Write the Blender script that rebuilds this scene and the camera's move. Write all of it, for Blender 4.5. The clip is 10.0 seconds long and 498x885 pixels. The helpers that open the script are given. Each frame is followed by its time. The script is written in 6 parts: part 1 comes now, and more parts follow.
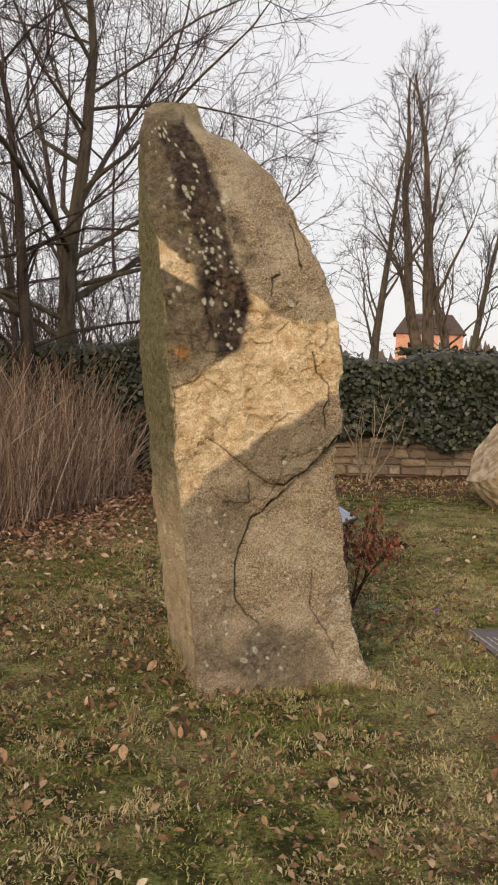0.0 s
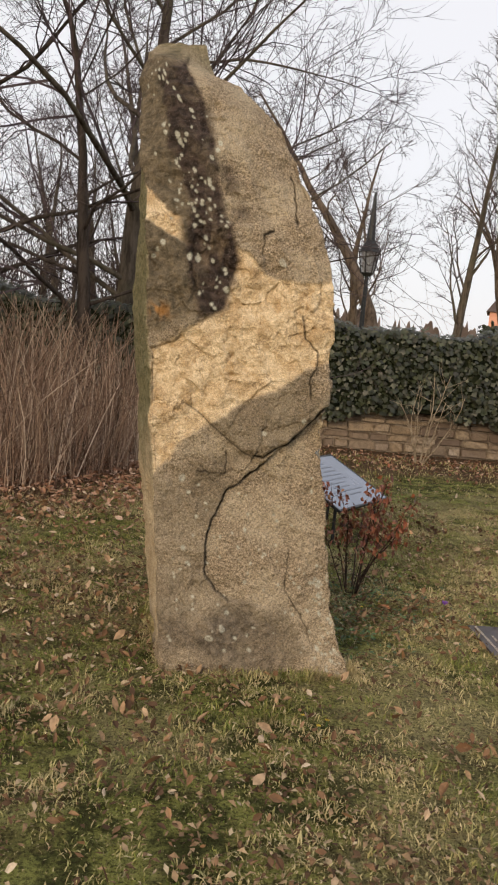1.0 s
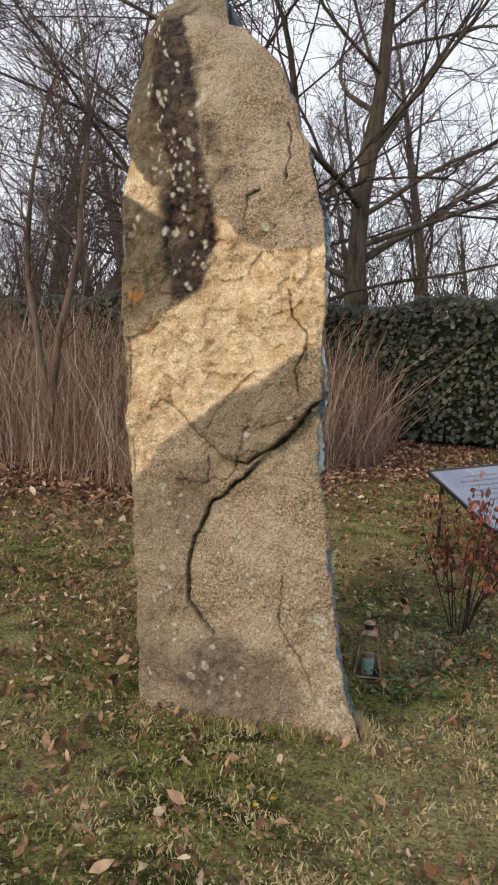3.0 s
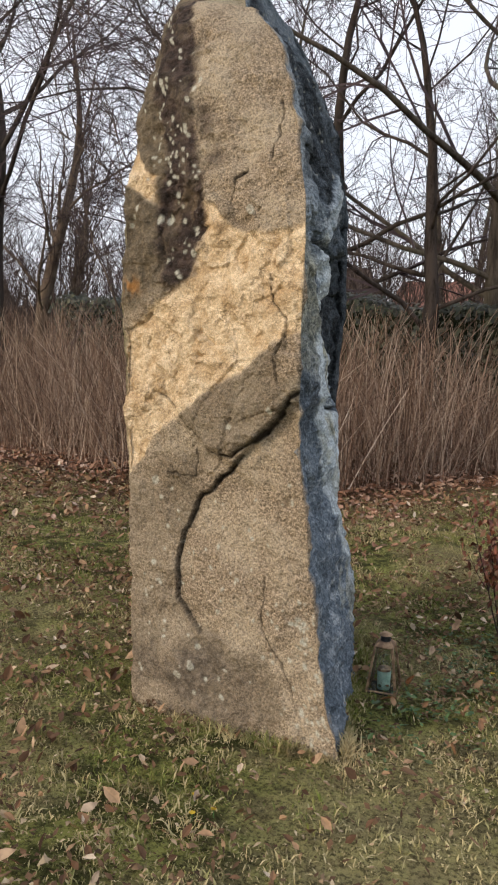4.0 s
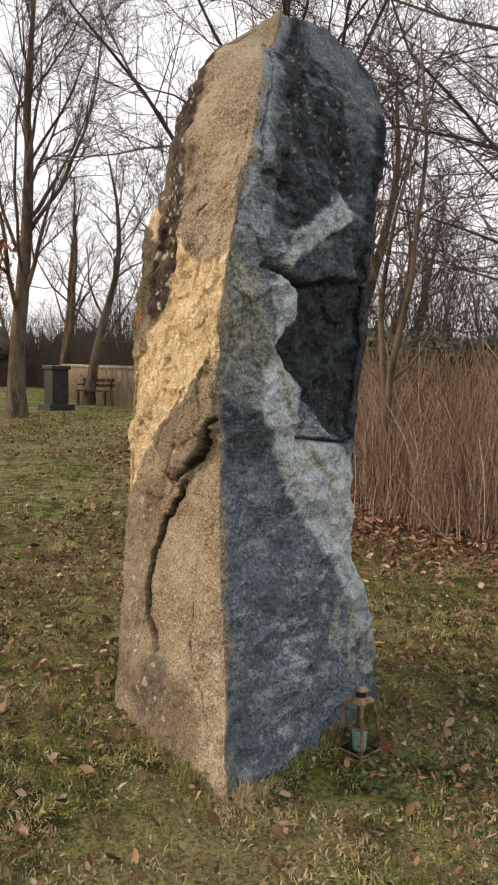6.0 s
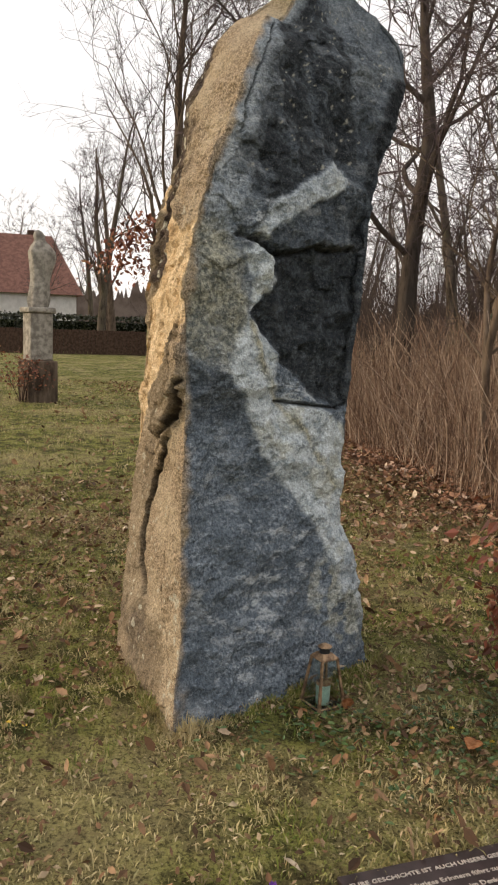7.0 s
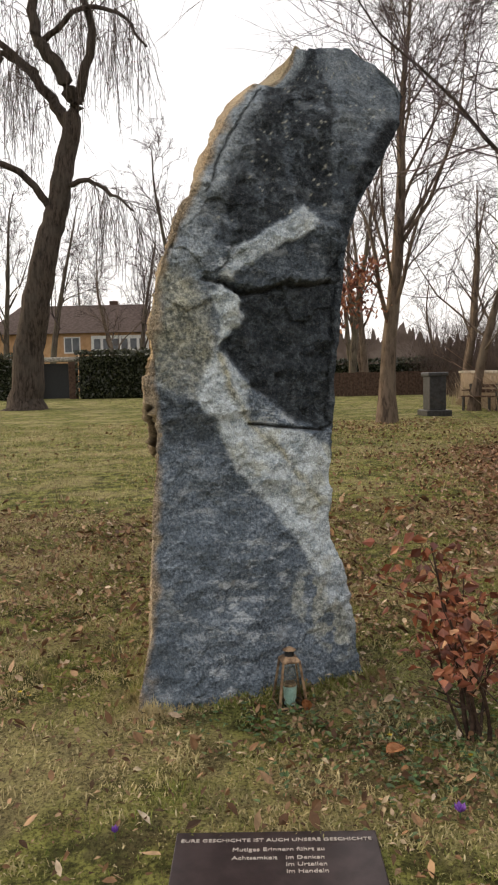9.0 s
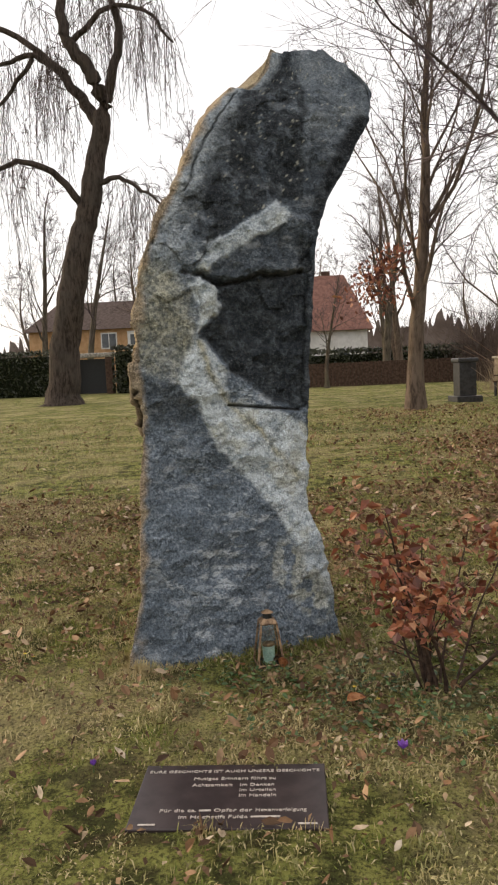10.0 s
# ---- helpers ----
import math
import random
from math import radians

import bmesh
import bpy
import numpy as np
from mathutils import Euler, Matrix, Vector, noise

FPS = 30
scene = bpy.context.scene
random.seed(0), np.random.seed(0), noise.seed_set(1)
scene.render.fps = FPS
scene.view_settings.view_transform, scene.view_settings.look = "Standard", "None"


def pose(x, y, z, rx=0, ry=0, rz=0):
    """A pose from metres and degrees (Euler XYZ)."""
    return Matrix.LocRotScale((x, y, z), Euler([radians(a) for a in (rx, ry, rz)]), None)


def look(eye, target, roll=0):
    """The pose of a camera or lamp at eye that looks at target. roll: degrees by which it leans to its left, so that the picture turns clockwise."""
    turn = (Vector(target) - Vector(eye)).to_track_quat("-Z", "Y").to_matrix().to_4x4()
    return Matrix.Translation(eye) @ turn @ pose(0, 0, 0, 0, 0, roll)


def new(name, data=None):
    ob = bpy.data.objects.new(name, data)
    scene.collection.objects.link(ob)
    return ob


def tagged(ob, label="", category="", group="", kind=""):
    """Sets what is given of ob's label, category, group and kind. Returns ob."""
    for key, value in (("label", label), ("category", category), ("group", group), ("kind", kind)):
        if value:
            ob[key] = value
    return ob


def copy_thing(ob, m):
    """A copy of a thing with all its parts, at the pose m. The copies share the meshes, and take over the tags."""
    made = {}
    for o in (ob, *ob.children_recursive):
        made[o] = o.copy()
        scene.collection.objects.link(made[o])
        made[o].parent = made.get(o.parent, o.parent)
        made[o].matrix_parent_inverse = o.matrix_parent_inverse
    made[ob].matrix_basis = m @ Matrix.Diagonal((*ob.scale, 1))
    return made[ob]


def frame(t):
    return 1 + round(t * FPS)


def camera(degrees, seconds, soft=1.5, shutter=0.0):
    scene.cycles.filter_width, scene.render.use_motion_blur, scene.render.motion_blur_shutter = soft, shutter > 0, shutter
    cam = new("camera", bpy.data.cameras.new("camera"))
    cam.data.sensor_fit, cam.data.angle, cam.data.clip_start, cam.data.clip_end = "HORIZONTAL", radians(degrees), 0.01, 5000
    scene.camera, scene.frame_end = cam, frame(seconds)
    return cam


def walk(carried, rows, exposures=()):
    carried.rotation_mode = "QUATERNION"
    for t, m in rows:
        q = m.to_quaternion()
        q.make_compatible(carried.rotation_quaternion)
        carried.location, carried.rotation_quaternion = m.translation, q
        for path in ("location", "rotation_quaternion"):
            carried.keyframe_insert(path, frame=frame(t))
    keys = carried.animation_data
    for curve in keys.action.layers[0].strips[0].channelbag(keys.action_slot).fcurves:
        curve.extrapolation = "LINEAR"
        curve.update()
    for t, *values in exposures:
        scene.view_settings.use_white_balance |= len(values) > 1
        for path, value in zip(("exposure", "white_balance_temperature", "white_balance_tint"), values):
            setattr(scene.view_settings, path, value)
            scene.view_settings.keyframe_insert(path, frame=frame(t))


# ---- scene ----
cam = camera(34.8, 10.0, soft=2.1)
PATH = [
    (0, (0.011, 0.233, 1.46), (0.336, 2.2, 1.297), 2.4),
    (0.5, (0.264, 0.283, 1.465), (0.49, 2.26, 1.259), 4.1),
    (1, (0.504, 0.405, 1.462), (0.625, 2.386, 1.211), 5.4),
    (1.5, (0.766, 0.573, 1.487), (0.7, 2.557, 1.24), 4.8),
    (2, (1.083, 0.741, 1.47), (0.788, 2.702, 1.211), 4.5),
    (2.5, (1.388, 0.927, 1.443), (0.947, 2.857, 1.157), 4.2),
    (3, (1.736, 1.16, 1.446), (1.076, 3.027, 1.166), 2.1),
    (3.2, (1.869, 1.246, 1.448), (1.096, 3.068, 1.162), 1.8),
    (4.3, (2.454, 1.697, 1.382), (1.286, 3.297, 1.11), 1.0),
    (4.5, (2.569, 1.796, 1.386), (1.306, 3.321, 1.105), 0.8),
    (5, (2.851, 2.034, 1.398), (1.392, 3.367, 1.09), 1.7),
    (5.2, (2.949, 2.141, 1.386), (1.458, 3.441, 1.09), 1.9),
    (6.3, (3.454, 2.808, 1.386), (1.666, 3.681, 1.186), 1.1),
    (6.5, (3.546, 2.922, 1.384), (1.718, 3.701, 1.156), 1.3),
    (7, (3.733, 3.182, 1.375), (1.863, 3.835, 1.101), 1.9),
    (7.5, (3.965, 3.438, 1.358), (2.04, 3.914, 1.097), 1.2),
    (8, (4.161, 3.725, 1.374), (2.203, 4.032, 1.111), 1.1),
    (8.5, (4.219, 4.042, 1.359), (2.241, 4.24, 1.133), 0.6),
    (9, (4.264, 4.291, 1.336), (2.272, 4.272, 1.161), -1.2),
    (9.5, (4.37, 4.491, 1.334), (2.381, 4.389, 1.154), -1.8),
    (10, (4.524, 4.565, 1.295), (2.537, 4.444, 1.103), -2.6),
]
walk(cam, [(t, look(eye, target, roll)) for t, eye, target, roll in PATH], exposures=[(0, -0.27, 6500, 10), (2, -0.12, 6050, 10), (5, -0.01, 5850, 10), (6.5, 0.05, 6700, 10), (8, 0.14, 6650, 10), (10, 0.15, 6600, 10)])

# ---- world, sun ----
world = bpy.data.worlds.new("overcast_evening")
scene.world = world
world.use_nodes = True
wn = world.node_tree.nodes
wl = world.node_tree.links
wn.clear()
sky = wn.new("ShaderNodeTexSky")
sky.sky_type = "NISHITA"
sky.sun_disc = False
sky.sun_elevation = radians(14)
sky.sun_rotation = radians(205)
sky.air_density, sky.dust_density, sky.ozone_density = 1.0, 3.0, 1.5
veil = wn.new("ShaderNodeMixRGB")
veil.inputs[0].default_value = 0.76
veil.inputs[2].default_value = (13.5, 13.0, 12.9, 1)
bg = wn.new("ShaderNodeBackground")
bg.inputs[1].default_value = 0.1
wout = wn.new("ShaderNodeOutputWorld")
wl.new(sky.outputs[0], veil.inputs[1])
wl.new(veil.outputs[0], bg.inputs[0])
wl.new(bg.outputs[0], wout.inputs[0])

sun = new("sun", bpy.data.lights.new("sun", "SUN"))
sun.data.energy = 2.3
sun.data.angle = radians(18)
sun.data.color = (1.0, 0.77, 0.51)
sun.matrix_world = look((-4.6, -9.0, 3.6), (0, 0, 0))


# ---- materials ----
class Nodes:
    """A small builder for node materials."""

    def __init__(self, name, rough=0.85):
        self.m = bpy.data.materials.new(name)
        self.m.use_nodes = True
        self.t = self.m.node_tree
        self.b = self.t.nodes["Principled BSDF"]
        self.b.inputs["Roughness"].default_value = rough
        if rough > 0.55:
            self.b.inputs["Specular IOR Level"].default_value = 0.12
        self.p = self.t.nodes.new("ShaderNodeNewGeometry").outputs["Position"]

    def put(self, socket, v):
        if isinstance(v, bpy.types.NodeSocket):
            self.t.links.new(v, socket)
        elif isinstance(v, (tuple, list)):
            socket.default_value = (*v, 1) if len(v) == 3 and len(socket.default_value) == 4 else v
        else:
            socket.default_value = v

    def noise(self, scale, detail=4, rough=0.6, vec=None):
        n = self.t.nodes.new("ShaderNodeTexNoise")
        self.put(n.inputs["Vector"], self.p if vec is None else vec)
        n.inputs["Scale"].default_value, n.inputs["Detail"].default_value, n.inputs["Roughness"].default_value = scale, detail, rough
        return n.outputs["Fac"]

    def cells(self, scale, vec=None, feature="F1"):
        n = self.t.nodes.new("ShaderNodeTexVoronoi")
        n.feature = feature
        self.put(n.inputs["Vector"], self.p if vec is None else vec)
        n.inputs["Scale"].default_value = scale
        return n.outputs["Distance"]

    def stretch(self, x, y, z):
        n = self.t.nodes.new("ShaderNodeMapping")
        self.put(n.inputs["Vector"], self.p)
        n.inputs["Scale"].default_value = (x, y, z)
        return n.outputs[0]

    def ramp(self, v, a, b, lo=0.0, hi=1.0):
        n = self.t.nodes.new("ShaderNodeMapRange")
        n.interpolation_type = "SMOOTHSTEP"
        self.put(n.inputs[0], v)
        for i, k in enumerate((a, b, lo, hi)):
            n.inputs[1 + i].default_value = k
        return n.outputs[0]

    def mix(self, f, a, b, how="MIX"):
        n = self.t.nodes.new("ShaderNodeMixRGB")
        n.blend_type = how
        for s, v in zip(n.inputs, (f, a, b)):
            self.put(s, v)
        return n.outputs[0]

    def math(self, op, a, b=0.0):
        n = self.t.nodes.new("ShaderNodeMath")
        n.operation = op
        self.put(n.inputs[0], a)
        self.put(n.inputs[1], b)
        return n.outputs[0]

    def attr(self, name):
        n = self.t.nodes.new("ShaderNodeAttribute")
        n.attribute_name = name
        return n.outputs["Fac"]

    def island(self):
        return self.t.nodes.new("ShaderNodeNewGeometry").outputs["Random Per Island"]

    def each(self):
        return self.t.nodes.new("ShaderNodeObjectInfo").outputs["Random"]

    def bump(self, h, strength=0.5, dist=0.01):
        n = self.t.nodes.new("ShaderNodeBump")
        n.inputs["Strength"].default_value, n.inputs["Distance"].default_value = strength, dist
        self.put(n.inputs["Height"], h)
        self.put(self.b.inputs["Normal"], n.outputs[0])

    def steps(self, v, *stops):
        n = self.t.nodes.new("ShaderNodeValToRGB")
        self.put(n.inputs[0], v)
        e = n.color_ramp.elements
        while len(e) < len(stops):
            e.new(0.5)
        for el, (x, c) in zip(e, stops):
            el.position, el.color = x, (*c, 1)
        return n.outputs[0]

    def done(self, color):
        self.put(self.b.inputs["Base Color"], color)
        return self.m


def simple(name, a, b, scale=20, rough=0.7, metal=0.0, bump=0.3, dist=0.002):
    n = Nodes(name, rough)
    f = n.noise(scale, 6)
    n.b.inputs["Metallic"].default_value = metal
    n.bump(f, bump, dist)
    return n.done(n.mix(n.ramp(f, 0.35, 0.65), a, b))


def stone_material():
    n = Nodes("monolith_rock", 0.88)
    fine, mid, big = n.noise(190, 3, 0.7), n.noise(32, 6, 0.65), n.noise(5, 5)
    pits = n.cells(85)
    # weathered sandy crust
    sand = n.noise(95, 6, 0.72)
    crust = n.mix(n.ramp(sand, 0.34, 0.66), (0.165, 0.128, 0.083), (0.43, 0.34, 0.235))
    crust = n.mix(n.ramp(big, 0.42, 0.62, 0, 0.6), crust, (0.46, 0.385, 0.27))
    crust = n.mix(n.ramp(pits, 0.12, 0.42, 0.55, 0), crust, (0.09, 0.07, 0.05))
    # pale broken rock
    pale = n.mix(n.ramp(mid, 0.3, 0.7), (0.52, 0.385, 0.225), (0.78, 0.63, 0.42))
    pale = n.mix(n.ramp(n.noise(11, 6), 0.45, 0.66, 0, 0.7), pale, (0.44, 0.29, 0.14))
    pale = n.mix(n.ramp(n.noise(2.7, 3), 0.5, 0.64, 0, 0.45), pale, (0.80, 0.68, 0.48))
    vein_line = n.math("ABSOLUTE", n.math("SUBTRACT", n.noise(4.5, 7, 0.62), 0.5))
    pale = n.mix(n.ramp(vein_line, 0.0, 0.010, 0.6, 0), pale, (0.17, 0.11, 0.06))
    pale = n.mix(n.ramp(n.noise(24, 8, 0.75), 0.56, 0.70, 0, 0.6), pale, (0.33, 0.22, 0.12))
    crust = n.mix(n.ramp(n.noise(80, 6, 0.8), 0.57, 0.68, 0, 0.7), crust, (0.075, 0.055, 0.038))
    c = n.mix(n.attr("fresh"), crust, pale)
    grey = n.mix(n.ramp(mid, 0.3, 0.7), (0.075, 0.062, 0.042), (0.19, 0.15, 0.098))
    c = n.mix(n.attr("drab"), c, grey)
    black = n.mix(n.ramp(mid, 0.35, 0.7), (0.022, 0.016, 0.013), (0.085, 0.06, 0.048))
    c = n.mix(n.attr("streak"), c, black)
    c = n.mix(n.attr("base_stain"), c, n.mix(n.ramp(mid, 0.35, 0.65), (0.085, 0.07, 0.052), (0.21, 0.17, 0.125)))
    # dark side
    fleck, grit = n.noise(20, 9, 0.78), n.noise(80, 5, 0.7)
    blue = n.mix(n.ramp(grit, 0.36, 0.66), (0.078, 0.10, 0.127), (0.25, 0.297, 0.34))
    blue = n.mix(n.ramp(n.noise(3.5, 5), 0.42, 0.62, 0, 0.55), blue, (0.075, 0.098, 0.122))
    blue = n.mix(n.ramp(n.noise(14, 8, 0.72, n.stretch(1, 1, 2.6)), 0.55, 0.64, 0, 0.55), blue, (0.40, 0.46, 0.51))
    blue = n.mix(n.ramp(fleck, 0.58, 0.68, 0, 0.5), blue, (0.54, 0.58, 0.59))
    flake = n.math("MULTIPLY", n.ramp(n.noise(7, 9, 0.74, n.stretch(1, 1, 2.3)), 0.515, 0.60), n.ramp(n.noise(1.6, 3), 0.42, 0.6))
    blue = n.mix(n.math("MULTIPLY", flake, 0.8), blue, (0.50, 0.54, 0.56))
    vein = n.mix(n.ramp(fleck, 0.36, 0.60), (0.27, 0.32, 0.345), (0.68, 0.74, 0.76))
    vein = n.mix(n.ramp(n.noise(60, 6, 0.75), 0.54, 0.66, 0, 0.7), vein, (0.14, 0.165, 0.18))
    vein = n.mix(n.ramp(n.noise(6, 5), 0.54, 0.66, 0, 0.4), vein, (0.50, 0.48, 0.33))
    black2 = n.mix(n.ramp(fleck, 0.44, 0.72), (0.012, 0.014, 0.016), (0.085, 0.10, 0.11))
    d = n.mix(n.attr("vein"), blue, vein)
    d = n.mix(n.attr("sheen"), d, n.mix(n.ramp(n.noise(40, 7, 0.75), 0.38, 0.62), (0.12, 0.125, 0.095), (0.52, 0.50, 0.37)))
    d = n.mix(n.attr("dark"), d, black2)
    c = n.mix(n.attr("side"), c, d)
    green = n.mix(n.ramp(mid, 0.35, 0.65), (0.085, 0.085, 0.035), (0.21, 0.19, 0.10))
    c = n.mix(n.attr("moss"), c, green)
    grain = n.mix(n.ramp(fine, 0.28, 0.72), (0.68, 0.68, 0.68), (1.32, 1.32, 1.32))
    c = n.mix(1.0, c, grain, "MULTIPLY")
    c = n.mix(n.ramp(n.noise(340, 2), 0.62, 0.72, 0, 0.35), c, (0.5, 0.47, 0.42))
    c = n.mix(n.attr("lichen"), c, n.mix(n.ramp(fine, 0.35, 0.65), (0.36, 0.35, 0.27), (0.56, 0.55, 0.46)))
    c = n.mix(n.attr("orange"), c, (0.40, 0.19, 0.05))
    # soil in the cracks, and the shade deep inside them, painted near-black
    c = n.mix(n.attr("crack_dirt_shade"), c, (0.022, 0.017, 0.012))
    h = n.math("ADD", n.math("MULTIPLY", fine, 0.5), n.math("ADD", n.math("MULTIPLY", mid, 0.55), n.math("MULTIPLY", pits, 0.6)))
    n.bump(h, 0.9, 0.011)
    return n.done(c)


def lawn_material():
    n = Nodes("lawn_soil", 0.95)
    a, b, c = n.noise(0.9, 5), n.noise(6, 7, 0.72), n.noise(70, 5, 0.75)
    col = n.mix(n.ramp(b, 0.43, 0.57), (0.07, 0.076, 0.022), (0.29, 0.30, 0.085))
    col = n.mix(n.ramp(a, 0.46, 0.60, 0, 0.6), col, (0.44, 0.37, 0.19))
    col = n.mix(n.ramp(n.noise(3.1, 6, 0.7), 0.55, 0.63, 0, 0.5), col, (0.10, 0.07, 0.036))
    col = n.mix(n.ramp(c, 0.45, 0.62, 0, 0.75), col, (0.026, 0.022, 0.011))
    lit = n.mix(n.ramp(c, 0.35, 0.65), (0.045, 0.026, 0.016), (0.17, 0.10, 0.062))
    col = n.mix(n.attr("litter"), col, lit)
    n.bump(n.math("ADD", b, c), 0.9, 0.04)
    return n.done(col)


def blade_material(name, stops, rough=0.7):
    """Blades by their own shade, in mossy, brown and straw-coloured patches."""
    n = Nodes(name, rough)
    col = n.steps(n.island(), *stops)
    col = n.mix(n.ramp(n.noise(8, 7, 0.68), 0.49, 0.58, 0, 0.65), col, (0.115, 0.128, 0.034))
    col = n.mix(n.ramp(n.noise(2.6, 6, 0.65, n.stretch(1.0, 1.3, 1.0)), 0.53, 0.62, 0, 0.7), col, (0.17, 0.118, 0.06))
    col = n.mix(n.ramp(n.noise(1.4, 7, 0.66), 0.44, 0.57, 0, 0.75), col, (0.58, 0.48, 0.27))
    return n.done(n.mix(n.ramp(n.noise(10, 6, 0.7), 0.54, 0.62, 0, 0.6), col, (0.055, 0.048, 0.022)))


def varied(name, *stops, rough=0.75, scale=30):
    """Each loose piece takes its own shade; a fine grain goes over it."""
    n = Nodes(name, rough)
    f = n.noise(scale, 4)
    n.bump(f, 0.3, 0.003)
    return n.done(n.mix(n.ramp(f, 0.35, 0.7, 0, 0.45), n.steps(n.island(), *stops), (0.05, 0.035, 0.02), "MIX"))


def bark_material(name, a, b, c):
    n = Nodes(name, 0.92)
    f = n.noise(9, 7, 0.7, n.stretch(1, 1, 0.22))
    g = n.noise(1.2, 4)
    n.bump(f, 0.9, 0.03)
    col = n.mix(n.ramp(f, 0.36, 0.62), a, b)
    return n.done(n.mix(n.ramp(g, 0.45, 0.65, 0, 0.6), col, c))


def wall_stone_material():
    n = Nodes("wall_sandstone", 0.9)
    f = n.noise(22, 6, 0.7)
    col = n.steps(n.each(), (0.0, (0.27, 0.20, 0.13)), (0.35, (0.39, 0.31, 0.22)), (0.7, (0.17, 0.125, 0.095)), (1.0, (0.46, 0.38, 0.29)))
    n.bump(f, 0.8, 0.015)
    return n.done(n.mix(n.ramp(f, 0.38, 0.66, 0, 0.55), col, (0.13, 0.10, 0.075)))


def glass_material():
    n = Nodes("lantern_glass", 0.06)
    n.b.inputs["Transmission Weight"].default_value = 1.0
    n.b.inputs["IOR"].default_value = 1.45
    f = n.noise(25, 5)
    n.put(n.b.inputs["Roughness"], n.ramp(f, 0.4, 0.7, 0.0, 0.12))
    return n.done((0.93, 0.97, 0.95))


def panel_material():
    n = Nodes("board_panel", 0.18)
    f = n.noise(4, 5)
    n.put(n.b.inputs["Roughness"], n.ramp(f, 0.4, 0.65, 0.14, 0.28))
    return n.done(n.mix(n.ramp(f, 0.3, 0.7), (0.20, 0.23, 0.29), (0.26, 0.29, 0.36)))


M_STONE = stone_material()
M_LAWN = lawn_material()
M_GRASS = blade_material("grass_blades", ((0.0, (0.085, 0.12, 0.024)), (0.35, (0.20, 0.24, 0.05)), (0.6, (0.29, 0.28, 0.085)), (0.8, (0.40, 0.335, 0.16)), (1.0, (0.56, 0.48, 0.29))))
M_LEAF = varied("dead_leaves", (0.0, (0.055, 0.032, 0.020)), (0.35, (0.17, 0.092, 0.048)), (0.65, (0.30, 0.175, 0.092)), (0.9, (0.43, 0.29, 0.17)), (1.0, (0.66, 0.55, 0.41)), rough=0.6)
M_SCRAP = varied("leaf_scraps", (0.0, (0.055, 0.034, 0.02)), (0.5, (0.18, 0.105, 0.058)), (0.8, (0.34, 0.235, 0.135)), (1.0, (0.54, 0.44, 0.29)), rough=0.8)
M_LITTER = varied("leaf_litter", (0.0, (0.12, 0.06, 0.036)), (0.4, (0.27, 0.135, 0.08)), (0.75, (0.40, 0.235, 0.155)), (1.0, (0.58, 0.43, 0.33)), rough=0.65)
M_REED = varied("dry_stems", (0.0, (0.07, 0.044, 0.034)), (0.4, (0.20, 0.128, 0.092)), (0.75, (0.35, 0.25, 0.185)), (1.0, (0.58, 0.47, 0.37)))
M_BARK = bark_material("grey_bark", (0.05, 0.04, 0.032), (0.14, 0.115, 0.09), (0.12, 0.11, 0.07))
M_BARK2 = bark_material("brown_bark", (0.055, 0.040, 0.030), (0.16, 0.12, 0.09), (0.19, 0.15, 0.11))
M_BARKD = bark_material("dark_bark", (0.022, 0.017, 0.014), (0.08, 0.062, 0.05), (0.07, 0.06, 0.05))
M_TWIG = simple("twigs", (0.05, 0.037, 0.032), (0.10, 0.074, 0.062), 6)
M_TWIGP = simple("purple_twigs", (0.055, 0.040, 0.044), (0.105, 0.078, 0.080), 6)
M_IVY = varied("ivy_leaves", (0.0, (0.008, 0.012, 0.005)), (0.5, (0.019, 0.028, 0.009)), (0.85, (0.038, 0.050, 0.017)), (1.0, (0.075, 0.085, 0.038)), rough=0.46)
M_WALL = wall_stone_material()
M_MORTAR = simple("lime_mortar", (0.22, 0.175, 0.13), (0.32, 0.26, 0.20), 30, 0.95, bump=0.8, dist=0.01)
# near-black fill: the shade between leaves, put into the colour
M_HEDGE_SHADE = simple("hedge_inner_shade", (0.008, 0.011, 0.006), (0.02, 0.024, 0.012), 12, 1.0)
M_REDLEAF = varied("russet_leaves", (0.0, (0.085, 0.022, 0.014)), (0.5, (0.27, 0.075, 0.036)), (0.85, (0.42, 0.15, 0.068)), (1.0, (0.52, 0.29, 0.14)), rough=0.5)
M_ORANGELEAF = simple("orange_leaf", (0.36, 0.15, 0.06), (0.58, 0.30, 0.15), 60, 0.6)
M_STEM = simple("shrub_stems", (0.035, 0.024, 0.018), (0.09, 0.06, 0.045), 30)
M_PALESTEM = simple("pale_stems", (0.25, 0.20, 0.14), (0.38, 0.31, 0.22), 30)
M_WEED = varied("weed_leaves", (0.0, (0.03, 0.075, 0.016)), (0.6, (0.06, 0.13, 0.03)), (1.0, (0.13, 0.20, 0.06)), rough=0.5)
M_COPPER = simple("tarnished_copper", (0.14, 0.085, 0.05), (0.40, 0.27, 0.16), 40, 0.5, 0.45)
M_IRON = simple("black_iron", (0.012, 0.013, 0.014), (0.03, 0.032, 0.034), 30, 0.5, 0.3)
M_GLASS = glass_material()
M_CANDLE = simple("green_candle_cup", (0.34, 0.52, 0.45), (0.50, 0.68, 0.60), 25, 0.35)
M_PLAQUE = simple("bronze_plate", (0.030, 0.020, 0.020), (0.052, 0.036, 0.036), 14, 0.30, 0.2, 0.2)
M_LETTER = simple("pale_lettering", (0.36, 0.32, 0.29), (0.50, 0.46, 0.42), 90, 0.6)
M_PANEL = panel_material()
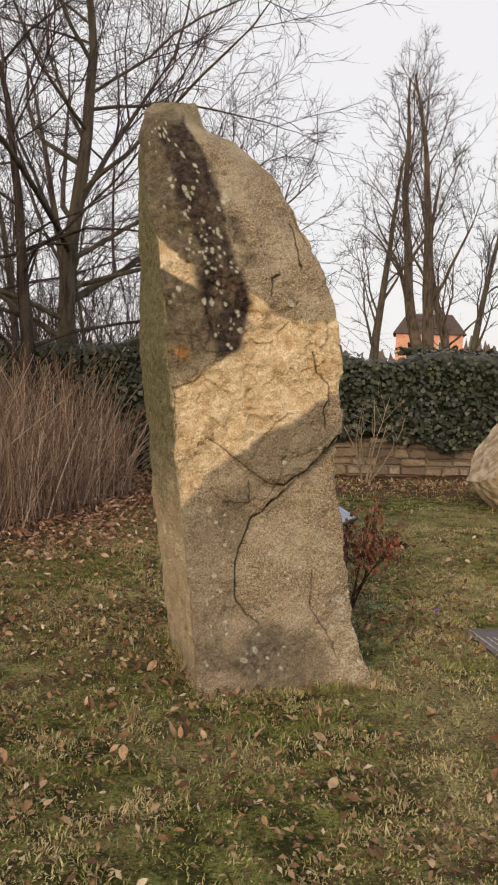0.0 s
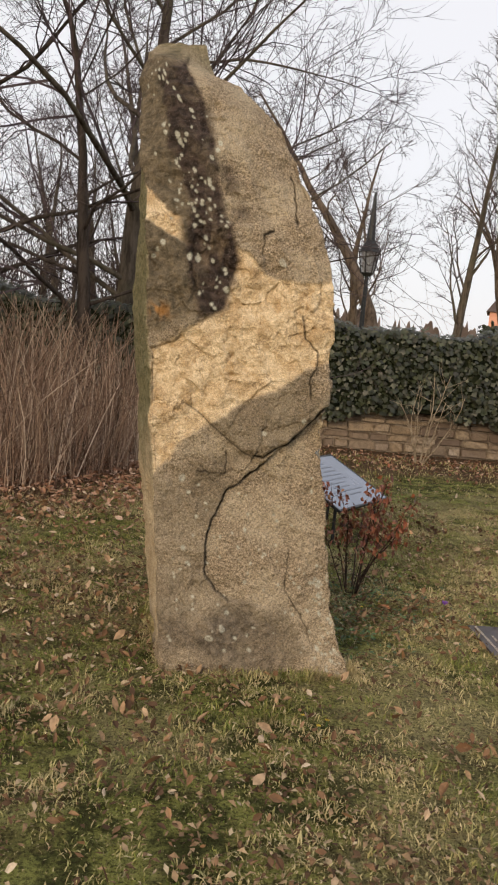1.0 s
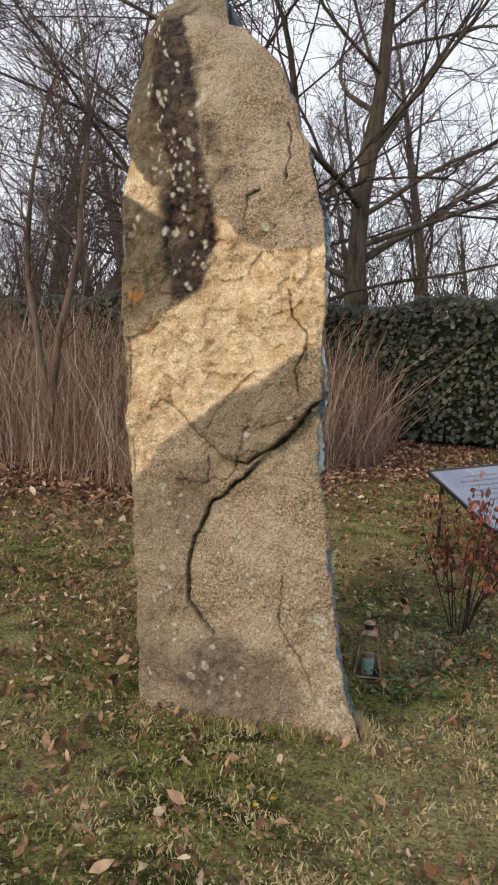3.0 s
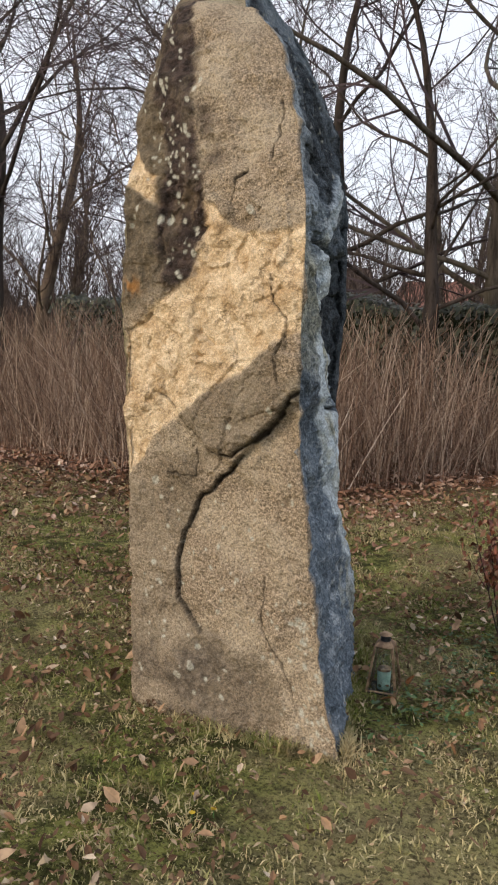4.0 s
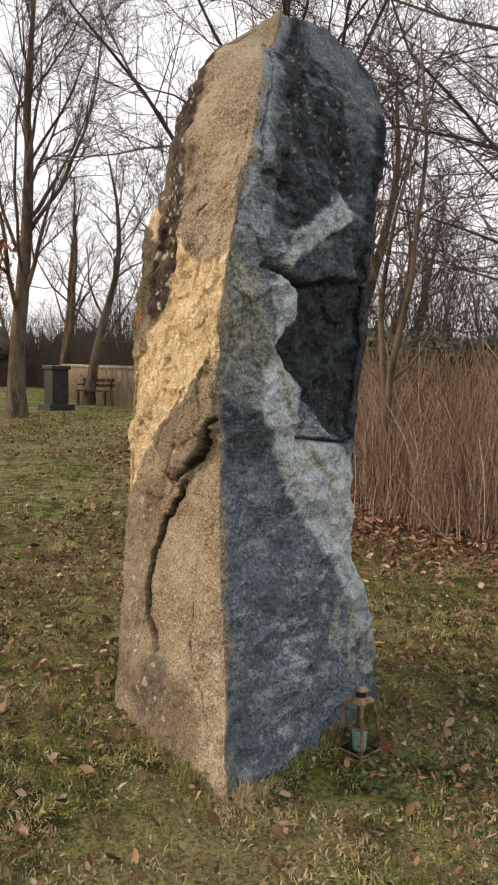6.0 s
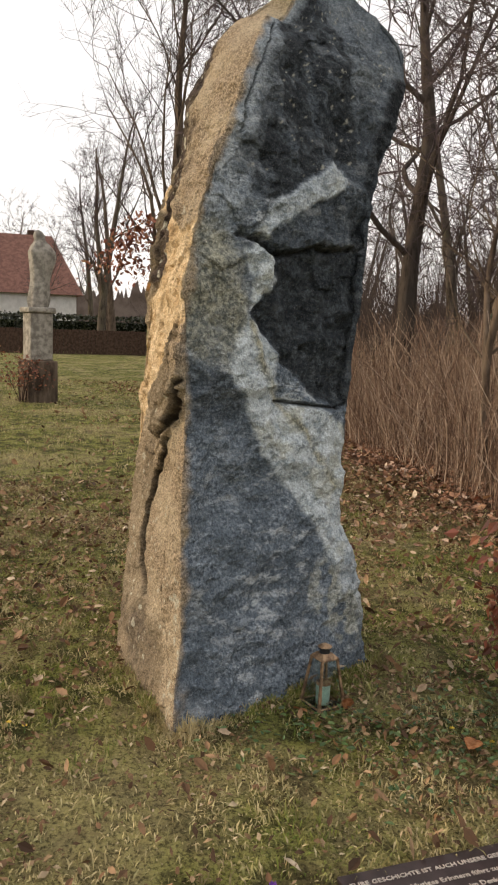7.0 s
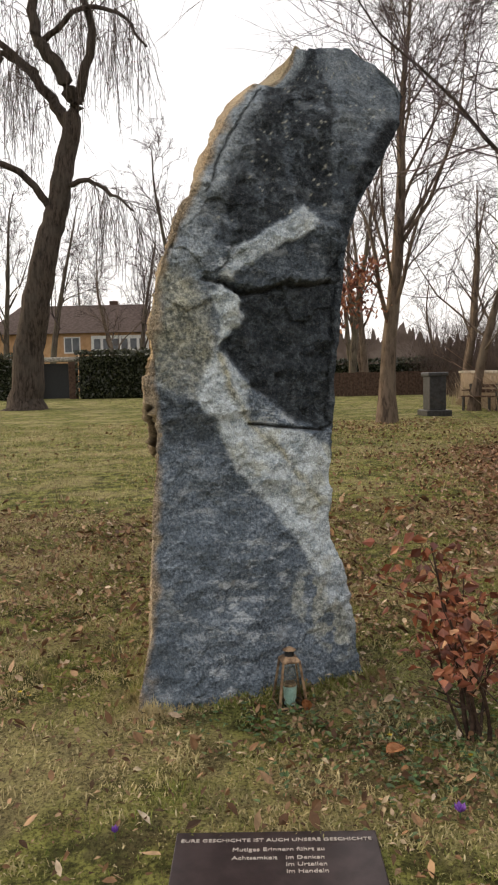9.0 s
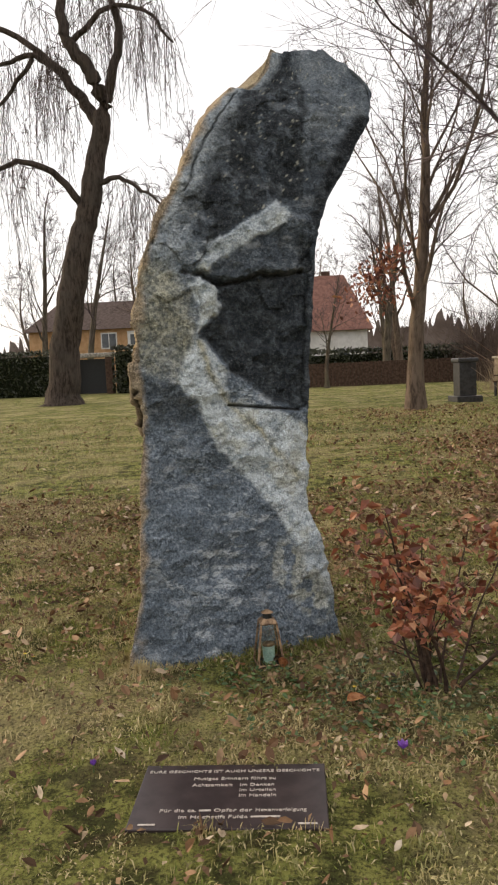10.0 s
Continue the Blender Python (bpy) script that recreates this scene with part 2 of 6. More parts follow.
M_PRINT = simple("faded_print", (0.11, 0.13, 0.17), (0.17, 0.19, 0.24), 50, 0.3)
M_BOULDER = simple("pale_boulder", (0.28, 0.21, 0.13), (0.55, 0.46, 0.35), 9, 0.9, bump=0.9, dist=0.03)
M_FENCE = simple("brown_fence_wood", (0.055, 0.034, 0.024), (0.10, 0.064, 0.046), 8, 0.85)
M_WHITEWALL = simple("white_render", (0.62, 0.60, 0.56), (0.74, 0.72, 0.68), 3, 0.9)
M_PINKWALL = simple("salmon_render", (0.62, 0.30, 0.21), (0.72, 0.38, 0.27), 3, 0.9)
M_OCHREWALL = simple("ochre_render", (0.42, 0.25, 0.13), (0.52, 0.33, 0.18), 3, 0.9)
M_ROOFRED = simple("red_roof_tiles", (0.16, 0.085, 0.068), (0.25, 0.13, 0.10), 5, 0.85)
M_ROOFDARK = simple("dark_roof_tiles", (0.075, 0.055, 0.048), (0.12, 0.09, 0.078), 5, 0.85)
M_PANE = simple("window_pane", (0.06, 0.07, 0.08), (0.10, 0.11, 0.12), 3, 0.12)
M_LAMPGLASS = simple("lamp_glass", (0.22, 0.22, 0.23), (0.34, 0.34, 0.35), 6, 0.25)
M_FRAME = simple("white_window_frame", (0.62, 0.62, 0.60), (0.7, 0.7, 0.68), 8, 0.6)
M_GREYSTONE = simple("grey_weathered_stone", (0.19, 0.175, 0.15), (0.40, 0.37, 0.32), 10, 0.9, bump=0.8, dist=0.02)
M_DARKSTONE = simple("dark_polished_stone", (0.02, 0.02, 0.022), (0.05, 0.05, 0.052), 10, 0.4)
M_FAR = simple("far_woods", (0.10, 0.075, 0.065), (0.17, 0.135, 0.12), 0.35, 1.0)
M_PURPLE = simple("crocus_petals", (0.24, 0.09, 0.48), (0.38, 0.17, 0.62), 40, 0.5)
M_YELLOW = simple("yellow_petals", (0.65, 0.48, 0.03), (0.78, 0.60, 0.06), 40, 0.5)


# ---- mesh helpers ----
def mesh_from(name, verts, faces, material, smooth=False):
    me = bpy.data.meshes.new(name)
    me.from_pydata([tuple(v) for v in verts], [], faces)
    me.materials.append(material)
    if smooth:
        me.polygons.foreach_set("use_smooth", [True] * len(me.polygons))
    me.update()
    return me


def mesh_arrays(name, verts, tris, material, smooth=False):
    """A large mesh from arrays of places and triangles."""
    me = bpy.data.meshes.new(name)
    k = tris.shape[1]
    me.vertices.add(len(verts))
    me.vertices.foreach_set("co", np.asarray(verts, np.float32).ravel())
    me.loops.add(tris.size)
    me.loops.foreach_set("vertex_index", tris.astype(np.int32).ravel())
    me.polygons.add(len(tris))
    me.polygons.foreach_set("loop_start", np.arange(0, tris.size, k, dtype=np.int32))
    me.polygons.foreach_set("use_smooth", np.full(len(tris), smooth))
    me.materials.append(material)
    me.update(calc_edges=True)
    return me


def part(name, bm, material, parent=None, label="", smooth=False):
    me = bpy.data.meshes.new(name)
    bm.to_mesh(me)
    bm.free()
    me.materials.append(material)
    if smooth:
        me.polygons.foreach_set("use_smooth", [True] * len(me.polygons))
    ob = new(name, me)
    ob.parent = parent
    return tagged(ob, label)


def child(name, me, parent, m=None, label=""):
    ob = new(name, me)
    ob.parent = parent
    if m is not None:
        ob.matrix_basis = m
    return tagged(ob, label)


def thing(name, label, category, m=None, group="", kind=""):
    ob = new(name)
    ob.empty_display_size = 0.1
    if m is not None:
        ob.matrix_basis = m
    return tagged(ob, label, category, group, kind)


def box(sx, sy, sz, at=(0, 0, 0), bevel=0.0, bm=None, turn=None):
    """A box standing on z = at[2], with bevelled edges."""
    bm = bm or bmesh.new()
    m = Matrix.Translation((at[0], at[1], at[2] + sz / 2))
    if turn is not None:
        m = m @ turn
    r = bmesh.ops.create_cube(bm, size=1, matrix=m @ Matrix.Diagonal((sx, sy, sz, 1)))
    if bevel:
        edges = list({e for v in r["verts"] for e in v.link_edges})
        bmesh.ops.bevel(bm, geom=edges, offset=bevel, segments=2, affect="EDGES", profile=0.5)
    return bm


def rod(a, b, r0, r1=None, sides=8, bm=None):
    """A tapered round bar from a to b."""
    bm = bm or bmesh.new()
    a, b = Vector(a), Vector(b)
    m = Matrix.Translation((a + b) / 2) @ (b - a).to_track_quat("Z", "Y").to_matrix().to_4x4()
    bmesh.ops.create_cone(bm, cap_ends=True, segments=sides, radius1=r0, radius2=r0 if r1 is None else r1, depth=(b - a).length, matrix=m)
    return bm


def lattice(ix, seed):
    h = (ix[..., 0] * 374761393 + ix[..., 1] * 668265263 + ix[..., 2] * 2147483647 + seed * 1274126177) & 0xFFFFFFFF
    h = ((h ^ (h >> 13)) * 1274126177) & 0xFFFFFFFF
    return ((h ^ (h >> 16)) & 0xFFFF) / 65535.0


def value_noise(p, seed=0):
    """Smooth noise, -1 to 1, at an array of places."""
    i = np.floor(p).astype(np.int64)
    f = p - i
    f = f * f * (3 - 2 * f)
    out = 0
    for dx in (0, 1):
        for dy in (0, 1):
            for dz in (0, 1):
                w = (f[..., 0] if dx else 1 - f[..., 0]) * (f[..., 1] if dy else 1 - f[..., 1]) * (f[..., 2] if dz else 1 - f[..., 2])
                out = out + w * lattice(i + np.array((dx, dy, dz)), seed)
    return out * 2 - 1


def fbm(p, scale, octaves=4, seed=0):
    out, a = 0, 1.0
    for k in range(octaves):
        out = out + a * value_noise(p * scale * 2 ** k, seed + k)
        a *= 0.5
    return out


def seg_dist(u, v, line):
    """The distance from places (u, v) to a polyline, and how far along it they lie."""
    best, along = np.full(u.shape, 9.0), np.zeros(u.shape)
    n = len(line) - 1
    for k in range(n):
        (ax, ay), (bx, by) = line[k], line[k + 1]
        dx, dy = bx - ax, by - ay
        t = np.clip(((u - ax) * dx + (v - ay) * dy) / (dx * dx + dy * dy + 1e-9), 0, 1)
        d = np.hypot(u - ax - t * dx, v - ay - t * dy)
        along = np.where(d < best, (k + t) / n, along)
        best = np.minimum(d, best)
    return best, along


def inside(u, v, poly):
    """Signed distance to a polygon's edge: positive inside."""
    d, _ = seg_dist(u, v, list(poly) + [poly[0]])
    c = np.zeros(u.shape, bool)
    for (ax, ay), (bx, by) in zip(poly, list(poly[1:]) + [poly[0]]):
        c ^= ((ay > v) != (by > v)) & (u < (bx - ax) * (v - ay) / (by - ay + 1e-12) + ax)
    return np.where(c, d, -d)


def soft(x, w):
    t = np.clip(x / w * 0.5 + 0.5, 0, 1)
    return t * t * (3 - 2 * t)


# ---- ground ----
REED_EDGE = [(-9.0, 8.6), (-6.4, 7.9), (-3.5, 7.5), (-1.4, 7.1), (-0.8, 7.4), (0.2, 9.5), (0.1, 11.9), (-9.0, 11.9)]


def ground_height(x, y):
    p = np.stack([x, y, np.zeros_like(x)], -1)
    near = np.exp(-((x - 1) ** 2 + (y - 4) ** 2) / 900)
    return near * (0.022 * value_noise(p * 0.9, 5) + 0.010 * value_noise(p * 4.0, 6))


def build_ground():
    k = np.linspace(-1, 1, 321)
    a = np.sinh(k * 6.2) / np.sinh(6.2) * 900
    x, y = np.meshgrid(a + 1.0, a + 4.2, indexing="ij")
    z = ground_height(x, y)
    n = len(a)
    idx = np.arange(n * n).reshape(n, n)
    quads = np.stack([idx[:-1, :-1], idx[1:, :-1], idx[1:, 1:], idx[:-1, 1:]], -1).reshape(-1, 4)
    me = mesh_arrays("ground", np.stack([x, y, z], -1).reshape(-1, 3), quads, M_LAWN, True)
    d = inside(x.ravel(), y.ravel(), REED_EDGE) + 0.35 * value_noise(np.stack([x, y, z], -1).reshape(-1, 3) * 1.5, 3)
    lit = soft(d + 0.7, 0.6)
    # littered bed below the wall; the wall's shade is painted in with it
    bed = soft(1.6 - np.abs(y.ravel() - 11.4) + 0.3 * value_noise(np.stack([x, y, z], -1).reshape(-1, 3) * 2, 9), 0.3) * (x.ravel() > -1)
    me.attributes.new("litter", "FLOAT", "POINT").data.foreach_set("value", np.clip(np.maximum(lit, bed * 0.9), 0, 1).astype(np.float32))
    tagged(new("ground", me), "patchy winter lawn with moss and straw-coloured grass", "lawn", kind="structure")


build_ground()


# ---- the standing stone ----
# corner edges of the monolith: height, x, y
EDGE_L = [(-0.12, 0.425, 3.765), (0, 0.415, 3.77), (0.3, 0.376, 3.798), (0.7, 0.321, 3.833), (1.1, 0.264, 3.868), (1.5, 0.22, 3.899), (1.85, 0.188, 3.952), (2.0, 0.169, 4.002), (2.3, 0.125, 4.163), (2.6, 0.112, 4.355), (2.8, 0.11, 4.46)]
EDGE_AB = [(-0.12, 1.31, 3.775), (0, 1.28, 3.794), (0.15, 1.2, 3.822), (0.3, 1.153, 3.853), (0.7, 1.084, 3.862), (1.1, 1.036, 3.878), (1.5, 1.039, 3.869), (1.7, 1.032, 3.895), (1.85, 1.003, 3.939), (2.15, 0.88, 4.065), (2.45, 0.737, 4.195), (2.58, 0.60, 4.27), (2.72, 0.43, 4.37), (2.8, 0.40, 4.40)]
EDGE_BR = [(-0.12, 0.89, 4.775), (0, 0.885, 4.753), (0.3, 0.873, 4.681), (0.7, 0.826, 4.596), (1.1, 0.808, 4.628), (1.5, 0.827, 4.667), (1.85, 0.806, 4.703), (2.0, 0.764, 4.741), (2.15, 0.694, 4.81), (2.3, 0.615, 4.89), (2.45, 0.513, 4.985), (2.6, 0.44, 5.01), (2.8, 0.40, 4.95)]
EDGE_BL = [(-0.12, 0.33, 4.45), (0, 0.32, 4.45), (0.5, 0.25, 4.44), (1.1, 0.158, 4.45), (1.7, 0.102, 4.5), (2.3, 0.072, 4.66), (2.6, 0.072, 4.78), (2.8, 0.09, 4.8)]
# how high each corner reaches, and the corners of the flat summit
TOPS = (2.79, 2.64, 2.60, 2.76)
SUMMIT = [(0.13, 4.50, 2.84), (0.365, 4.51, 2.862), (0.335, 4.77, 2.86), (0.12, 4.70, 2.85)]

# marks on the two broad faces: share of the face's width, height
PALE = [(-0.05, 1.36), (0.12, 1.43), (0.25, 1.53), (0.40, 1.60), (0.44, 1.65), (0.42, 1.87), (0.55, 1.83), (0.65, 1.74), (0.87, 1.73), (1.06, 1.78), (1.06, 1.42), (0.94, 1.40), (0.83, 1.33), (0.68, 1.25), (0.51, 1.17), (0.35, 1.09), (0.15, 0.94), (-0.05, 0.82)]
PALE_STRIP = [(-0.05, 2.13), (0.24, 1.97), (0.44, 1.88), (0.44, 1.70), (0.22, 1.85), (-0.05, 1.99)]
STREAK = [(0.20, 2.66), (0.61, 2.75), (0.54, 2.50), (0.47, 2.05), (0.49, 1.76), (0.43, 1.58), (0.27, 1.55), (0.22, 1.81), (0.28, 2.04), (0.21, 2.29)]
DRAB = [(-0.05, 2.8), (0.5, 2.8), (0.40, 2.3), (0.30, 2.0), (0.30, 1.6), (0.13, 1.49), (-0.05, 1.44)]
BULGE = [(0.35, 1.09), (0.51, 1.17), (0.68, 1.25), (0.83, 1.33), (0.92, 1.38), (0.91, 1.25), (1.0, 1.22), (0.8, 1.03), (0.65, 0.97), (0.54, 0.98), (0.40, 1.06)]
SLAB = [(0.70, 0.97), (0.53, 0.86), (0.42, 0.79), (0.33, 0.67), (0.29, 0.56), (0.27, 0.42), (0.33, 0.35), (0.40, 0.31), (0.75, 0.3), (1.0, 0.6), (1.03, 1.2), (0.91, 1.12), (0.8, 1.03)]
CRACKS = [
    ([(1.03, 1.23), (0.91, 1.12), (0.80, 1.03), (0.65, 0.965), (0.54, 0.98), (0.40, 1.06), (0.29, 1.14), (0.22, 1.17)], 0.008, 0.022),
    ([(0.70, 0.97), (0.53, 0.86), (0.42, 0.79), (0.33, 0.67), (0.29, 0.56), (0.27, 0.42), (0.33, 0.35), (0.40, 0.31)], 0.0055, 0.018),
    ([(0.73, 1.95), (0.67, 1.93), (0.63, 1.85)], 0.0055, 0.015),
    ([(0.94, 2.21), (0.91, 2.1), (0.87, 1.99)], 0.0042, 0.018),
    ([(0.83, 1.59), (0.86, 1.50), (0.92, 1.44), (0.92, 1.38), (0.89, 1.31), (0.91, 1.23)], 0.0038, 0.015),
    ([(0.27, 0.88), (0.43, 0.89), (0.44, 0.97)], 0.004, 0.008),
    ([(0.77, 0.56), (0.74, 0.38), (0.82, 0.28), (0.85, 0.14)], 0.0022, 0.006),
]
# lower part that gets less light; its darker tone is painted
LOW_UNLIT = [(-0.05, 0.82), (0.15, 0.94), (0.35, 1.09), (0.54, 0.98), (0.42, 0.79), (0.33, 0.67), (0.29, 0.56), (0.27, 0.42), (0.4, 0.31), (0.75, 0.3), (0.8, 0.1), (0.5, -0.1), (-0.05, -0.1)]
BASE_STAIN = [(0.0, 0.22), (0.22, 0.27), (0.51, 0.29), (0.66, 0.19), (0.66, 0.06), (0.46, 0.03), (0.17, 0.09), (0.0, 0.08)]
SPOTS = [(0.30, 0.75), (0.18, 0.85), (0.39, 0.26), (0.27, 0.15), (0.35, 0.20), (0.24, 1.80), (0.29, 1.80), (0.43, 1.67), (0.07, 1.82), (0.10, 1.85), (0.05, 1.79), (0.66, 1.07), (0.16, 0.54), (0.21, 0.79), (0.74, 1.81), (0.88, 1.14)]
HOLES = [(0.06, 1.17), (0.46, 1.39), (0.47, 1.30)]
UPPER_BAND = [(0.31, 1.75), (0.36, 1.83), (0.52, 1.94), (0.67, 2.04), (0.78, 1.99), (0.78, 1.94), (0.56, 1.84), (0.41, 1.77), (0.37, 1.71)]
VEIN = [(0.22, 1.23), (0.3, 1.39), (0.35, 1.44), (0.49, 1.27), (0.52, 1.12), (0.79, 1.09), (1.05, 0.99), (1.05, 0.81), (1.05, 0.61), (1.07, 0.41), (1.08, 0.15), (0.98, 0.21), (0.88, 0.35), (0.85, 0.48), (0.78, 0.62), (0.66, 0.75), (0.43, 0.95), (0.29, 1.14)]
GREENISH = [(-0.07, 1.49), (-0.05, 1.32), (0.07, 1.27), (0.22, 1.24), (0.33, 1.44), (0.28, 1.64), (0.14, 1.74), (0.02, 1.77), (-0.07, 1.67)]
BLOCK = [(0.32, 1.72), (0.44, 1.64), (0.45, 1.55), (0.35, 1.44), (0.47, 1.33), (0.65, 1.2), (0.77, 1.12), (0.97, 1.09), (1.05, 1.1), (1.05, 1.73), (0.68, 1.71), (0.52, 1.68)]
LOW_DARK = [(-0.1, 1.28), (0.12, 1.27), (0.29, 1.11), (0.45, 0.89), (0.72, 0.68), (0.83, 0.48), (0.66, 0.33), (0.77, 0.07), (0.5, -0.1), (-0.1, -0.1)]
SIDE_STREAKS = [
    [(0.08, 2.75), (0.36, 2.9), (0.50, 2.72), (0.62, 2.42), (0.92, 2.08), (0.80, 2.03), (0.67, 2.05), (0.52, 1.94), (0.36, 1.83), (0.23, 1.83), (0.22, 2.03), (0.17, 2.31), (0.15, 2.51)],
    [(0.61, 2.15), (0.69, 2.16), (0.86, 1.79), (0.8, 1.79)],
    [(0.86, 2.07), (0.93, 2.18), (0.98, 2.33), (1.1, 2.49), (1.1, 2.09), (1.08, 1.85), (1.05, 1.71), (0.9, 1.7), (0.88, 1.89)],
]
GROOVE = [(0.51, 1.12), (0.95, 1.08)]
LEDGE = [(0.24, 1.72), (0.32, 1.72), (0.44, 1.66), (0.57, 1.68), (0.68, 1.71), (0.72, 1.69), (0.92, 1.72)]
LEDGE_SIDE = [(0.44, 1.64), (0.45, 1.55), (0.35, 1.44), (0.47, 1.33), (0.65, 1.2), (0.77, 1.12)]
DARK_TOP = [(0.38, 1.72), (0.44, 1.78), (0.56, 1.84), (0.79, 1.94), (1.05, 1.94), (1.05, 1.71), (0.69, 1.69), (0.52, 1.67)]
PATCH = [(0.34, 1.45), (0.45, 1.55), (0.44, 1.64), (0.33, 1.7), (0.26, 1.68), (0.34, 1.57)]
WEDGE = [(-0.03, 1.23), (0.17, 1.25), (0.28, 1.15), (0.33, 1.05), (0.13, 1.04), (-0.03, 1.08)]
MOTTLE = [(0.69, 0.43), (0.82, 0.49), (0.93, 0.34), (0.99, 0.16), (0.89, 0.1), (0.74, 0.24)]
SEAM = [(0.35, 1.41), (0.4, 1.27), (0.51, 1.13), (0.69, 1.0), (0.86, 0.85), (0.94, 0.77)]
CREASE = [(0.08, 2.61), (0.07, 2.43), (0.07, 2.24), (0.09, 2.09)]


def edge_at(table, z):
    t = np.array(table)
    return np.stack([np.interp(z, t[:, 0], t[:, 1]), np.interp(z, t[:, 0], t[:, 2])], -1)


def chips(p, scale, seed):
    """Broken planes: each cell of a jittered lattice is a facet with a tilt of its own."""
    g = p * scale
    base = np.floor(g).astype(np.int64)
    best, out = np.full(p.shape[:-1], 99.0), np.zeros(p.shape[:-1])
    for dx in (-1, 0, 1):
        for dy in (-1, 0, 1):
            for dz in (-1, 0, 1):
                c = base + np.array((dx, dy, dz))
                off = g - c - np.stack([lattice(c, seed + k) for k in range(3)], -1)
                d = (off ** 2).sum(-1)
                tilt = np.stack([lattice(c, seed + 3 + k) - 0.5 for k in range(3)], -1)
                h = (off * tilt).sum(-1) + 0.5 * (lattice(c, seed + 7) - 0.5)
                out = np.where(d < best, h, out)
                best = np.minimum(best, d)
    return out


def build_stone():
    rows, counts = 580, (205, 205, 50, 46)
    s = np.linspace(0, 1, rows)
    corners = [EDGE_L, EDGE_AB, EDGE_BR, EDGE_BL]
    face, frac = [], []
    for k, c in enumerate(counts):
        face += [k] * c
        frac += list(np.arange(c) / c)
    face, frac = np.array(face), np.array(frac)
    tops = np.array(TOPS)
    top = tops[face] * (1 - frac) + tops[(face + 1) % 4] * frac
    z = -0.12 + s[:, None] * (top[None, :] + 0.12)
    xy = np.zeros((*z.shape, 2))
    for k in range(4):
        cols = face == k
        a, b = edge_at(corners[k], z[:, cols]), edge_at(corners[(k + 1) % 4], z[:, cols])
        xy[:, cols] = a + (b - a) * frac[cols][None, :, None]
    # round the corners a little
    for _ in range(5):
        xy = (np.roll(xy, 1, 1) + 2 * xy + np.roll(xy, -1, 1)) / 4
    # the stepped summit: a shoulder, a steep block, a flat top
    cap, flat = 34, 10
    q = np.linspace(0, 1, cap + 1)[1:]
    ring, zr = xy[-1], z[-1]
    peak = np.array(SUMMIT)
    rim = peak[face] * (1 - frac)[:, None] + peak[(face + 1) % 4] * frac[:, None]
    bend = np.array((1.3, 2.6, 0.75, 0.8))
    late = bend[face] * (1 - frac) + bend[(face + 1) % 4] * frac
    cx = ring[None] + (rim[None, :, :2] - ring[None]) * q[:, None, None]
    cz = zr[None] + (rim[:, 2] - zr)[None] * q[:, None] ** late[None]
    k = np.linspace(0, 1, flat + 1)[1:]
    mid = peak.mean(0) + np.array((0, 0, 0.012))
    fx = rim[None, :, :2] + (mid[:2] - rim[:, :2])[None] * k[:, None, None]
    fz = rim[None, :, 2] + (mid[2] - rim[:, 2])[None] * k[:, None]
    xy, z = np.concatenate([xy, cx, fx]), np.concatenate([z, cz, fz])
    q = np.concatenate([q, np.ones(flat)])
    p = np.concatenate([xy, z[..., None]], -1)
    f = np.broadcast_to(frac, z.shape)
    fc = np.broadcast_to(face, z.shape)
    capmask = np.zeros(z.shape)
    capmask[rows:] = q[:, None]
    isA, isB = fc == 0, fc == 1
    width = 0.86
    warp = np.stack([fbm(p, 7, 4, 11), fbm(p, 7, 4, 23)], -1)
    u, v = f * width + 0.018 * warp[..., 0], z + 0.018 * warp[..., 1]
    jag = np.stack([fbm(p, 28, 3, 12), fbm(p, 28, 3, 24)], -1)
    us, vs = f * width + 0.007 * warp[..., 0] + 0.006 * jag[..., 0], z + 0.007 * warp[..., 1] + 0.006 * jag[..., 1]
    u, v = u + 0.008 * jag[..., 0], v + 0.008 * jag[..., 1]

    def scaled(poly):
        return [(a * width, b) for a, b in poly]

    def area(poly, w=0.02):
        return soft(inside(u, v, scaled(poly)), w)

    # how far it stands out of the corner-to-corner form
    out = 0.018 * fbm(p, 2.6, 3, 31) + 0.009 * fbm(p, 11, 3, 41) + 0.0045 * fbm(p, 38, 3, 51)
    facet = np.abs(fbm(p, 5, 2, 61))
    out = out + np.where(isB, 0.040 * (0.35 - facet) + 0.011 * (0.3 - np.abs(fbm(p, 15, 3, 65))) + 0.006 * fbm(p, 33, 2, 68), 0.0)
    lump = (0.034 * (0.32 - np.abs(fbm(p, 4.2, 2, 66))) + 0.014 * (0.3 - np.abs(fbm(p, 13, 2, 67)))) * soft(z - 0.85, 0.35)
    out = out + np.where(isA, lump, 0.0)
    swell = soft(z - 2.15, 0.35) * soft(2.78 - z, 0.2) * np.sin(np.clip(f * 0.9 + 0.1, 0, 1) * np.pi)
    wob = p + 0.05 * np.stack([fbm(p, 6, 3, 101), fbm(p, 6, 3, 102), fbm(p, 6, 3, 103)], -1)
    big, small = chips(wob * np.array((1, 1, 0.8)), 5.5, 111), chips(wob, 15, 131)
    rough = soft(z - 1.0, 0.25) * soft(2.0 - z, 0.3)
    out = out + np.where(isA, (0.030 * big + 0.013 * small) * rough + 0.004 * small, 0)
    out = out + np.where(isB, 0.022 * big * soft(z - 1.2, 0.3) + 0.005 * small, 0)
    fade = np.sin(np.clip(f, 0, 1) * np.pi) ** 0.5
    out = out * np.where(isA | isB, 0.8 + 0.2 * fade, 0.9)
    out = out + np.where(isA, 0.13 * swell, 0)
